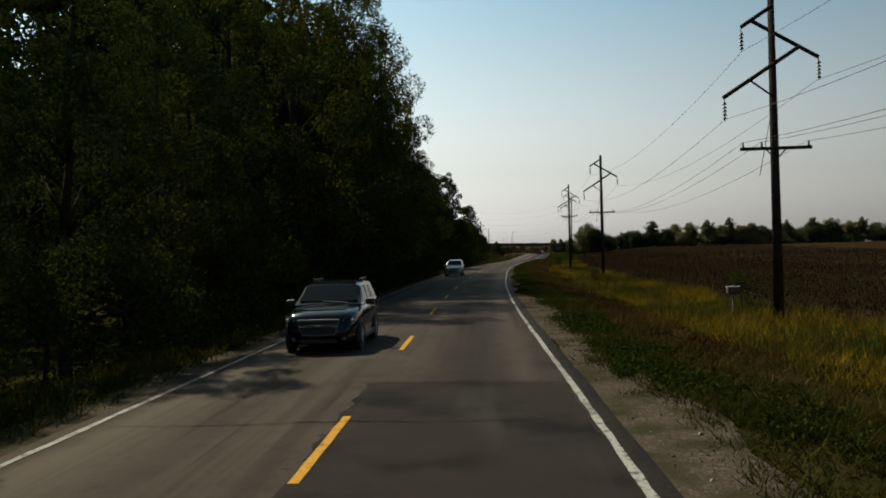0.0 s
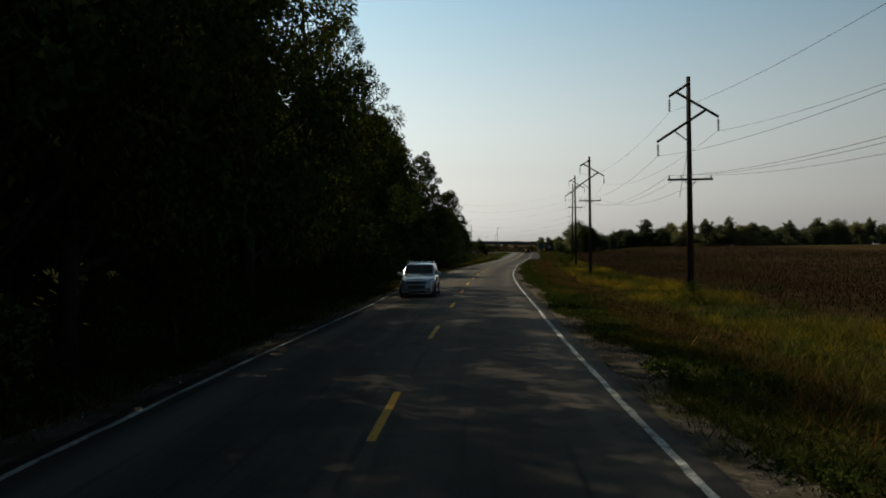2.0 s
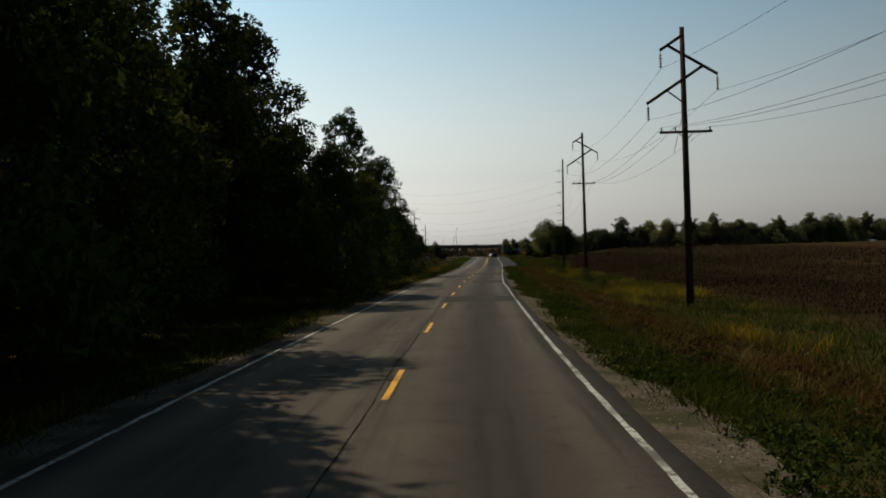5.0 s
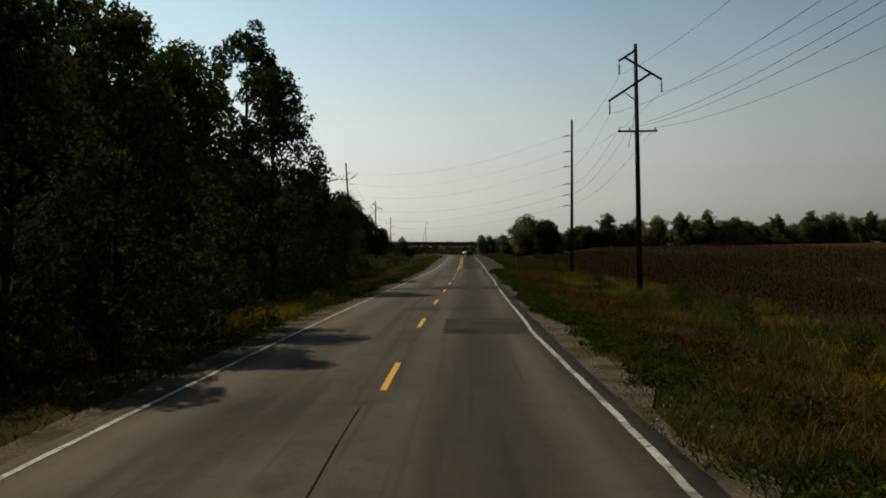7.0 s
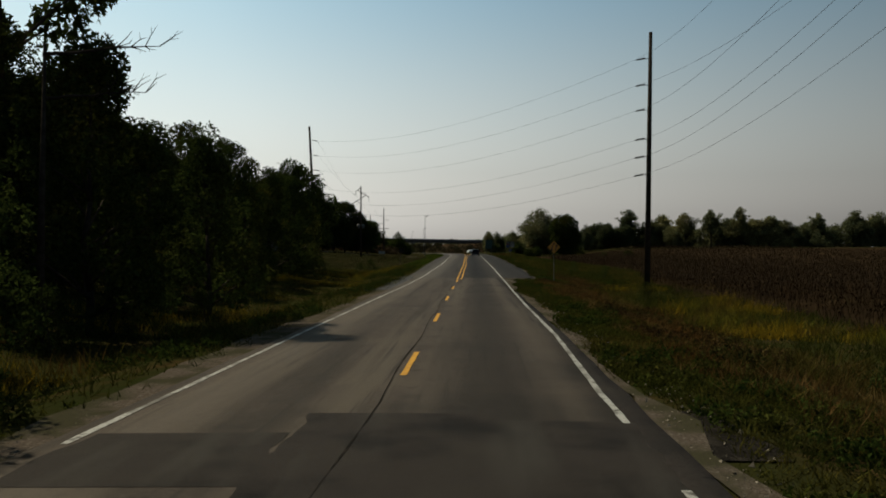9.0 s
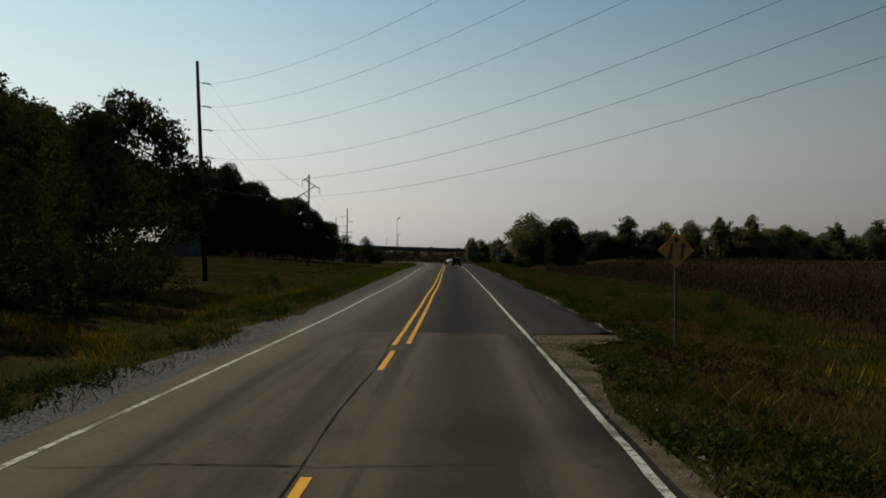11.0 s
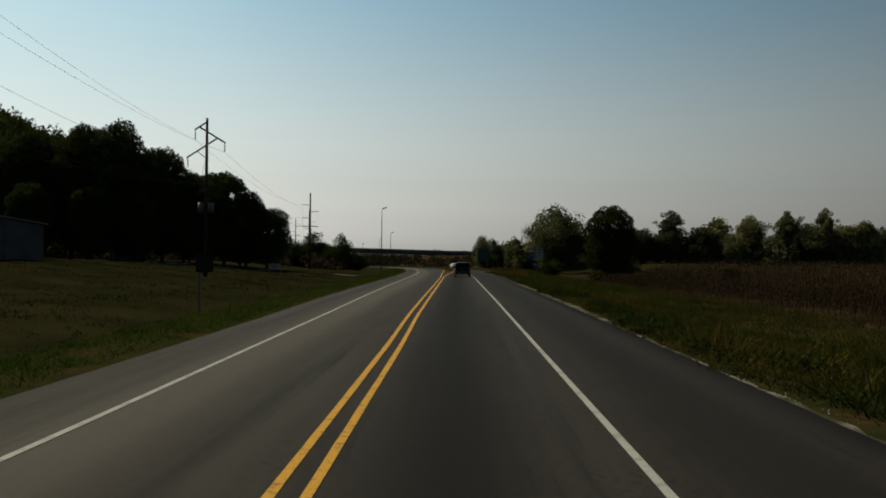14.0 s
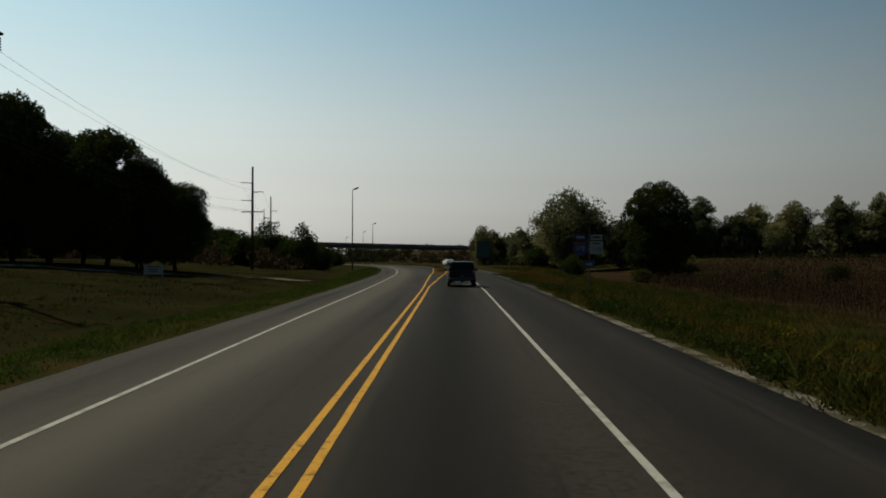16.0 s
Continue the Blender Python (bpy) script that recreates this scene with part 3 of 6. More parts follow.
def grow_tree(seed, height, width, bare, limbs, leaves, leaf_size, clump, mat=None, name="tree", dome=0.55, droop=0.0, fill=3.0):
    """A tree at the origin whose trunk forks into rising limbs, each bearing leafy clumps along its outer part, with gaps between them."""
    rng = np.random.default_rng(seed)
    root = new(name)
    bm = bmesh.new()
    tr = height * 0.014 + 0.06
    fork = Vector((rng.normal() * 0.2, rng.normal() * 0.2, height * max(bare, 0.06)))
    tube(bm, (0, 0, -0.8), fork, tr, tr * 0.75, 8)
    centres, radii = [], []
    for k in range(limbs):
        f = (k + 0.5) / limbs
        out = width * math.sqrt(f) * rng.uniform(0.75, 1.1)
        ang = k * 2.39996 + rng.normal() * 0.25
        top = height * (bare + (1 - bare) * (1 - (1 - dome) * (out / width) ** 2) * rng.uniform(0.78, 1.0)) - clump
        if k == 0:
            out, top = width * 0.1, height - clump
        end = Vector((out * math.cos(ang), out * math.sin(ang), top))
        start = fork * rng.uniform(0.55, 1.0)
        start.z = max(start.z, 0.3)
        bend = start.lerp(end, 0.5) + Vector((math.cos(ang) * 0.14 * width, math.sin(ang) * 0.14 * width, -0.03 * height))
        r0 = tr * 0.5
        tube(bm, start, bend, r0, r0 * 0.55, 6)
        tube(bm, bend, end, r0 * 0.55, 0.02, 5)
        count = 4 + int(5 * (1 - bare))
        for j in range(count):
            g = 0.2 + 0.8 * (j + rng.random()) / count
            p = start.lerp(bend, g * 2) if g < 0.5 else bend.lerp(end, g * 2 - 1)
            step = Vector((rng.normal(), rng.normal(), rng.normal() * 0.6)) * clump * (0.95 - 0.45 * g)
            centres.append(tuple(p + step - Vector((0, 0, droop * clump))))
            radii.append(clump * rng.uniform(0.7, 1.35) * (1.15 - 0.3 * g))
            if j % 2:
                tube(bm, p, p + step, 0.05, 0.015, 4)
    for k in range(int(limbs * fill)):
        d = Vector((rng.normal(), rng.normal(), rng.normal() * 1.2)).normalized() * rng.uniform(0.35, 0.86)
        centres.append((d.x * width, d.y * width, height * (bare + (1 - bare) * (0.46 + 0.46 * d.z))))
        radii.append(clump * rng.uniform(0.9, 1.5))
    part("trunk", bm, BARK, root, smooth=True)
    cloud = leaf_cloud(rng, np.array(centres), np.array(radii), leaves, leaf_size, 0.8, 0.35)
    cloud[:, :, 2] = np.maximum(cloud[:, :, 2], 0.0)
    quads("crown", cloud, mat or LEAF, root)
    return root


def dome_tree(seed, height, width, foot, lumps, leaves, leaf_size, mat=None, name="tree", lump=0.3):
    """A dense full-crowned tree at the origin: rounded leafy lumps of uneven size all over a domed crown that reaches down to foot."""
    rng = np.random.default_rng(seed)
    root = new(name)
    bm = bmesh.new()
    tr = height * 0.015 + 0.08
    axis = [Vector((0, 0, -0.8)), Vector((rng.normal() * 0.3, rng.normal() * 0.3, height * 0.35)), Vector((rng.normal() * 0.5, rng.normal() * 0.5, height * 0.7))]
    tube(bm, axis[0], axis[1], tr, tr * 0.7, 8)
    tube(bm, axis[1], axis[2], tr * 0.7, tr * 0.3, 7)
    mid, half = height * (1 + foot) / 2, height * (1 - foot) / 2
    centres, radii = [], []
    for k in range(lumps):
        z = 1 - 2 * (k + 0.5) / lumps
        ang = k * 2.39996 + rng.normal() * 0.2
        flat = math.sqrt(max(0.0, 1 - z * z)) ** 0.8
        size = lump * width * rng.uniform(0.65, 1.35)
        reach = rng.uniform(0.72, 1.0)
        c = Vector((math.cos(ang) * flat * (width - size) * reach, math.sin(ang) * flat * (width - size) * reach, mid + z * (half - size * 0.8) * rng.uniform(0.88, 1.0)))
        centres.append(tuple(c))
        radii.append(size)
        if k % 3 == 0:
            tube(bm, axis[1].lerp(axis[2], rng.random()), c, tr * 0.22, 0.03, 5)
    part("trunk", bm, BARK, root, smooth=True)
    cloud = leaf_cloud(rng, np.array(centres), np.array(radii), leaves, leaf_size, 0.85, 0.72)
    cloud[:, :, 2] = np.maximum(cloud[:, :, 2], 0.0)
    quads("crown", cloud, mat or LEAF, root)
    return root


def plant(proto, x, y, turn, scale, label="", category="tree", group="", z=None, stretch=1.0):
    zz = float(land_z(x, y)) if z is None else z
    ob = copy_thing(proto, pose(x, y, zz - 0.05, 0, 0, turn) @ Matrix.Diagonal((scale, scale, scale * stretch, 1)))
    return tagged(ob, label, category, group)


rng = np.random.default_rng(7)
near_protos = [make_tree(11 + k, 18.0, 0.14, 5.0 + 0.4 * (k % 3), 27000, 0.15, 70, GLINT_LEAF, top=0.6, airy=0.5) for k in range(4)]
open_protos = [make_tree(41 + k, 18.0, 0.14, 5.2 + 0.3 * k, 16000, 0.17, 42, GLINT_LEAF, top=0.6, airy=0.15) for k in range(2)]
# near_protos crowns in the darker leaf, where the wood stands in shade
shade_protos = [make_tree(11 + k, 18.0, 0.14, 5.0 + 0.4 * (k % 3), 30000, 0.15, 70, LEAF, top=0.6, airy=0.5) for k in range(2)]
protos = [make_tree(21 + k, 18.0, 0.08, 5.0 + 0.4 * (k % 3), 12000, 0.3, 70) for k in range(4)]
low_protos = [make_tree(31 + k, 16.0, 0.05, 5.0, 4000, 0.62, 50) for k in range(3)]
tall = make_tree(77, 25.5, 0.2, 5.2, 12000, 0.36, 48, top=0.8)
spreading = make_tree(84, 13.2, 0.3, 6.0, 15000, 0.3, 60, top=0.6)
mid_protos = [dome_tree(91 + k, 16.0, 5.4 + 0.3 * k, 0.04, (46, 58, 40)[k], 30000, 0.33, LEAF, lump=(0.3, 0.26, 0.33)[k]) for k in range(3)]
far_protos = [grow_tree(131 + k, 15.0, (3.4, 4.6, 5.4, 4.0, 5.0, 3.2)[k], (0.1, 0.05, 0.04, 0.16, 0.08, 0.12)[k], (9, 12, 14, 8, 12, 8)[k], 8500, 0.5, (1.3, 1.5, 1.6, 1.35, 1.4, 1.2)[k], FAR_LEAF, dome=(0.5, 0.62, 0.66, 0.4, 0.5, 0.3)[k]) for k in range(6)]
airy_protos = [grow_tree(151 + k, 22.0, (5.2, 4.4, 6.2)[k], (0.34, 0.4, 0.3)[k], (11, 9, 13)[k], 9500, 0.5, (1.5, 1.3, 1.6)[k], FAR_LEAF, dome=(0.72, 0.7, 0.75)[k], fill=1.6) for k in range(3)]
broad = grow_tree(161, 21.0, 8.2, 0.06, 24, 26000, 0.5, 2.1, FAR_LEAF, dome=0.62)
dark_dome = dome_tree(162, 16.0, 5.9, 0.0, 60, 34000, 0.3, LEAF, lump=0.27)
brush = [grow_tree(171 + k, 8.0, 3.2, 0.0, 12, 9000, 0.32, 1.15, LEAF, dome=0.5) for k in range(3)]
shrubs = [make_tree(51 + k, 4.0, 0.02, 2.0, 2800, 0.15, 30, name="bush") for k in range(2)]


def edge_height(y):
    return np.interp(y, [-30, 50, 64, 92, 115, 140, 200, 235, 246, 262, 300, 330], [19, 20, 25.5, 24, 17, 17, 16, 14.6, 12, 11, 10.2, 10.5])


def wood_edge(y):
    return np.interp(y, [-30, 40, 55, 96, 112, 130, 150, 200, 250, 300, 335], [-9.6, -9.6, -9.0, -9.0, -10.0, -11.6, -14.5, -21.4, -20.4, -19.0, -19.5])


LAB = "broad-leaved tree in dark green leaf at the wood's edge"
n_tree = 0
for y in np.concatenate([np.arange(-14, 105, 6.4), np.arange(129, 222, 6.4), np.arange(246, 306, 5.6)]):
    x, yy = at_road(y + rng.uniform(-1.5, 1.5), float(wood_edge(y)) + rng.uniform(-1.0, 1.0))
    h = edge_height(y) * rng.uniform(0.88, 1.1) * (0.5 if y < 24 else 0.68 if y < 41 else 1.0)
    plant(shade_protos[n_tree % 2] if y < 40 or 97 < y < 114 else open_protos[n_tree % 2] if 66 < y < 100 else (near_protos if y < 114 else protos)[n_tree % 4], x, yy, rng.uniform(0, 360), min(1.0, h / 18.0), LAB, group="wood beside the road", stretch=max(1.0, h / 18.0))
    n_tree += 1
for row, (du, step) in enumerate(((-6.5, 7.0), (-14, 9))):
    for y in np.arange(-20 + row * 3, 308 - 8 * row, step):
        x, yy = at_road(y + rng.uniform(-2, 2), float(wood_edge(y)) + du + rng.uniform(-2, 2))
        h = edge_height(y) * rng.uniform(0.85, 1.05) * (0.74 if row == 0 and 101 < y < 124 else 1.12 if 58 < y < 125 else 0.95 if y > 44 else 0.6)
        near = row == 0 and y < 125
        thin = row == 0 and 72 < y < 104
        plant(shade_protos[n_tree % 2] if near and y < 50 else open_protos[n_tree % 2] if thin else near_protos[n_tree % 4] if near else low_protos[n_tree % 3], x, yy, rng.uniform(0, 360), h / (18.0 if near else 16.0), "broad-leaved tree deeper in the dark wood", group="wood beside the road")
        n_tree += 1
for x, y, h in ((-8.6, 139.0, 20.5), (-9.2, 131.0, 19.0), (-8.0, 117.5, 15.0), (-8.4, 112.0, 12.5), (7.4, 232.0, 8.6), (8.6, 241.5, 10.6), (8.8, 225.4, 8.7), (6.4, 220.6, 15.2), (11.2, 251.0, 8.9), (0.8, 222.0, 16.5), (-2.0, 176.5, 19.5), (-3.8, 168.0, 19.0), (-1.5, 186.0, 12.5), (4.0, 171.0, 10.0), (3.9, 183.5, 9.6), (5.2, 188.0, 10.2), (5.8, 193.2, 10.0)):
    plant(protos[int(y) % 4], x, y, rng.uniform(0, 360), h / 18.0, LAB, group="wood beside the road")
for y, h in ((103, 23), (109, 23), (115, 22), (121, 21), (127, 20), (133, 19)):
    plant(protos[y % 4], *at_road(y, float(wood_edge(y)) - 11.5), y * 37, h / 18.0, "broad-leaved tree deeper in the dark wood", group="wood beside the road")
plant(spreading, 9.9, 319.5, 70, 1.0, "wide spreading tree at the end of the wood")
plant(tall, 1.2, 252, 40, 1.0, "tall airy tree standing above the wood's edge")
# undergrowth along the wood
for y in np.arange(-12, 316, 3.6):
    x, yy = at_road(y + rng.uniform(-1, 1), float(wood_edge(y)) + rng.uniform(0.2, 1.8))
    plant(shrubs[n_tree % 2], x, yy, rng.uniform(0, 360), rng.uniform(0.45, 1.0), "leafy bush in the undergrowth of the wood", "bush", "undergrowth bushes")
    n_tree += 1
for x, y, k in ((23.4, 178.6, 0.36), (25.6, 192.0, 0.4), (24.9, 183.6, 0.3), (28.3, 204.0, 0.42), (30.8, 227.0, 0.5), (16.4, 46.5, 0.5), (20.0, 321.5, 0.45), (18.6, 324.5, 0.35), (17.2, 96.0, 0.35),
                (9.8, 262.0, 0.4), (9.4, 241.5, 0.45), (11.2, 250.0, 0.35), (6.2, 207.0, 0.55), (4.6, 201.0, 0.6), (7.0, 213.5, 0.5), (5.0, 219.0, 0.7), (8.2, 222.0, 0.45), (7.4, 228.0, 0.6), (9.0, 236.5, 0.5), (3.6, 211.0, 0.8), (3.4, 195.0, 0.6), (4.8, 226.0, 0.8), (36.5, 262.0, 0.35), (45.0, 300.0, 0.45), (49.5, 330.0, 0.4)):
    plant(shrubs[n_tree % 2], x, y, rng.uniform(0, 360), k, "small leafy bush among the verge weeds", "bush", "verge bushes")
    n_tree += 1
# trees round the barn and the transformer pole
for x, y, top, wide in ((21.4, 472, 12.6, 1.1), (18.0, 470, 14.8, 1.0), (14.4, 469, 18.4, 0.95), (11.0, 472, 18.2, 0.9), (7.8, 470, 18.2, 0.85), (4.6, 468, 22.2, 0.8), (1.0, 472, 21.8, 0.8), (-2.4, 468, 25.9, 0.75), (-7.6, 470, 26.2, 0.75),
                        (-11.5, 474, 24.6, 0.8), (-17, 471, 24.4, 0.8), (-23, 474, 23.5, 0.85), (-29, 470, 22.5, 0.85), (-35, 468, 21.5, 0.9), (-42, 462, 20.0, 0.9), (-50, 456, 19.0, 0.95), (-58, 448, 18.0, 0.95),
                        (16.5, 474, 11.0, 1.1), (9.5, 466, 12.0, 1.0), (2.5, 464, 13.5, 1.0), (-5, 463, 15.0, 0.95), (-33, 480, 22.5, 0.9), (-14, 462, 15.0, 0.95),
                        (-14, 612, 20.0, 1.0), (-6, 615, 18.2, 1.0), (1, 618, 15.6, 1.0), (8, 622, 12.4, 1.1), (14.5, 620, 9.8, 1.2), (19, 624, 8.2, 1.3)):
    tall_by = (top - float(land_z(x, y))) / 16.0
    plant(mid_protos[n_tree % 3], x, y, rng.uniform(0, 360), tall_by * wide, "dark green broad-leaved tree behind the farm buildings" if y < 500 else "dark tree at the foot of the far bluff", group="trees behind the barn", stretch=1 / wide)
    n_tree += 1
# trees beyond the field
OLIVE = "olive-green tree in the line beyond the crop field"
for proto, height, rows in (
        (broad, 21.0, ((101, 586, 23.6, 1.12),)),
        (dark_dome, 16.0, ((89.4, 495, 15.8, 1.0), (97.5, 521, 12.0, 0.9))),
        (airy_protos[0], 22.0, ((155.5, 629, 24.6, 1.15), (209.5, 616, 25.4, 0.8), (268.6, 615, 23.8, 1.0))),
        (airy_protos[1], 22.0, ((190.8, 608.5, 23.8, 1.15), (252, 620, 22.8, 1.1), (305.9, 615, 23.6, 1.0))),
        (airy_protos[2], 22.0, ((180.6, 614.5, 23.7, 1.05), (282.8, 615, 24.5, 1.1), (234.1, 620, 20.0, 1.2))),
        (far_protos[1], 15.0, ((73.3, 559.3, 12.1, 0.75), (141.5, 620, 18.1, 1.0), (217.7, 620, 20.7, 0.75), (296.9, 615, 20.5, 0.9))),
        (far_protos[2], 15.0, ((166.1, 620, 18.8, 0.8), (172.4, 612, 16.9, 0.9), (205.3, 620, 21.0, 0.7), (119, 600, 14.5, 1.1), (111, 575, 15.5, 1.0))),
        (far_protos[4], 15.0, ((79, 600, 11.5, 1.0), (86, 612, 12.5, 1.0), (92, 602, 13.0, 1.0), (127, 606, 15.0, 1.0), (132, 618, 16.5, 1.0), (108, 612, 15.0, 1.0)))):
    for x, y, top, wide in rows:
        tall_by = (top - float(land_z(x, y)) + 0.05) / height
        plant(proto, x, y, rng.uniform(0, 360), tall_by * wide, "dark green domed tree at the near end of the field" if proto is dark_dome else OLIVE, group="trees beyond the field", stretch=1 / wide)
for x in np.arange(104, 420, 4.6):
    y = 634 - 0.07 * (x - 110) + rng.uniform(-11, 11)
    h = rng.uniform(10.5, 16.5) * (1.0 if x < 140 else 1.12)
    wide = rng.uniform(0.95, 1.5)
    plant(far_protos[int(rng.integers(6))], x + rng.uniform(-2, 2), y, rng.uniform(0, 360), h / 15.0 * wide, OLIVE, group="trees beyond the field", stretch=1 / wide)
    n_tree += 1
# thickets by the junction
for x, y, h, wide in ((34.2, 530, 9.2, 0.8), (31.6, 528, 6.0, 1.1), (37.4, 533, 5.4, 1.0), (26.7, 534, 9.6, 0.9), (29.5, 540, 7.5, 1.1), (23.4, 528, 7.0, 1.2), (20.0, 536, 7.5, 1.3), (28.0, 560, 8.5, 1.2), (33.5, 566, 7.5, 1.3), (16.0, 545, 8.0, 1.4),
                      (27.5, 600, 8.0, 1.3), (34, 612, 6.5, 1.4), (40.0, 585, 4.0, 1.2), (8.0, 560, 9.0, 1.4), (84, 552, 5.5, 1.3), (90, 545, 4.5, 1.2), (79, 585, 5.0, 1.3), (95, 500, 5.0, 1.3), (79.5, 508, 3.4, 1.3), (84.5, 489, 2.6, 1.5), (90.5, 481, 2.4, 1.6), (97, 474, 2.2, 1.7), (104, 471, 2.4, 1.8), (83, 520, 3.4, 1.5), (88, 474, 1.7, 1.6)):
    plant(brush[n_tree % 3], x, y, rng.uniform(0, 360), h / 8.0 * wide, "dense leafy thicket bush beside the far junction", "bush", "bushes by the junction", stretch=1 / wide)
    n_tree += 1
for proto in near_protos + open_protos + shade_protos + protos + low_protos + mid_protos + far_protos + airy_protos + brush + shrubs + [tall, spreading, broad, dark_dome]:
    for ob in list(proto.children_recursive) + [proto]:
        bpy.data.objects.remove(ob)


# ---- woods on the bluff, uncounted ----
def bluff_woods():
    r = np.random.default_rng(3)
    n = 1100
    y = np.where(r.random(n) < 0.72, r.uniform(300, 760, n), r.uniform(-20, 1080, n))
    left = r.uniform(60, 140, n)
    left = np.where(y < 320, r.uniform(38, 110, n), np.where((y > 370) & (y < 490), r.uniform(88, 140, n), left))
    x = road_x(np.clip(y, -90, 520)) - left - 6
    z = land_z(x, y)
    c, rad = [], []
    for k in range(5):
        c.append(np.stack([x + r.normal(0, 2.6, n), y + r.normal(0, 2.6, n), z + r.uniform(1.0, 8.5, n)], -1))
        rad.append(r.uniform(2.0, 3.4, n))
    c, rad = np.concatenate(c), np.concatenate(rad)
    ob = quads("woods", leaf_cloud(r, c, rad, 250000, 1.12, 0.85, 0.6), LEAF)
    tagged(ob, "dense dark woods covering the bluff", "woods", kind="stuff")


bluff_woods()


def far_thicket():
    """The close-grown undergrowth that joins the trees beyond the field."""
    r = np.random.default_rng(8)
    n = 1500
    x = r.uniform(84, 420, n)
    y = 630 - 0.07 * (x - 110) + r.uniform(-9, 9, n)
    z = land_z(x, y)
    c = np.stack([x, y, z + r.uniform(0.3, 11.5, n) * (0.72 + 0.28 * np.sin(x / 5.3 + 2 * np.sin(x / 13.0)))], -1)
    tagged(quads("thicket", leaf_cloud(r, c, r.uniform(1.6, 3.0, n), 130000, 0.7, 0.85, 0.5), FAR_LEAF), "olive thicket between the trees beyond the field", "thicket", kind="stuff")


far_thicket()


def junction_scrub():
    """Low scrub round the far junction and under the overpass."""
    r = np.random.default_rng(18)
    n = 520
    x, y = r.uniform(-120, 130, n), r.uniform(800, 850, n)
    c = [np.stack([x, y, land_z(x, y) + r.uniform(0, 6.0, n)], -1)]
    m = 160
    y = r.uniform(505, 640, m)
    x = road_x(y) - r.uniform(20, 60, m)
    c.append(np.stack([x, y, land_z(x, y) + r.uniform(0, 2.2, m)], -1))
    c = np.concatenate(c)
    scrub = material("brown-green scrub", (0.03, 0.027, 0.014), 0.85, spots=(((0.06, 0.035, 0.02), 0.03, 0.5, 0.65),), island=0.4, spec=0.0, translucent=0.15)
    tagged(quads("scrub", leaf_cloud(r, c, r.uniform(1.2, 2.6, n + m), 42000, 0.8, 0.85, 0.5), scrub), "brown-green scrub round the far junction and overpass", "scrub", kind="stuff")


junction_scrub()


def dead_tree(x, y):
    """A bare stem hidden in the leaves; its limbs reach out towards the road, bearing upright forked twigs."""
    g = float(land_z(x, y))
    root = thing("dead_tree", "bare dead tree with one long leafless limb", "tree", (x, y, g), 0)
    part("trunk", tube(bmesh.new(), (0, 0, -0.5), (0.2, 0, 9.0 - g), 0.16, 0.05, 8), BARK, root, smooth=True)
    r = random.Random(4)
    for z, reach, rise, thick in ((8.65, 3.6, 0.45, 0.06), (7.25, 3.2, 0.3, 0.045)):
        bm = bmesh.new()
        p = Vector((0.15, 0, z - g))
        n = 8
        for j in range(n):
            q = p + Vector((reach / n, r.uniform(-0.08, 0.08), rise / n + r.uniform(-0.05, 0.05)))
            tube(bm, p, q, thick * (1 - j / n) + 0.012, thick * (1 - (j + 1) / n) + 0.01, 6)
            if j > 2:
                for up in (1.0, r.choice((0.5, -0.3))):
                    e = q + Vector((r.uniform(0.15, 0.4), r.uniform(-0.3, 0.3), 0.34 * up * r.uniform(0.6, 1.3)))
                    tip = e + Vector((r.uniform(0.1, 0.35), r.uniform(-0.2, 0.2), 0.22 * up * r.uniform(0.4, 1.4)))
                    tube(bm, q, e, 0.02, 0.013, 5)
                    tube(bm, e, tip, 0.013, 0.005, 4)
                    tube(bm, e, e + Vector((r.uniform(-0.05, 0.15), 0.1, 0.25 * up)), 0.01, 0.005, 4)
            p = q
        part("limb", bm, BARK, root)


dead_tree(8.1, 238.0)


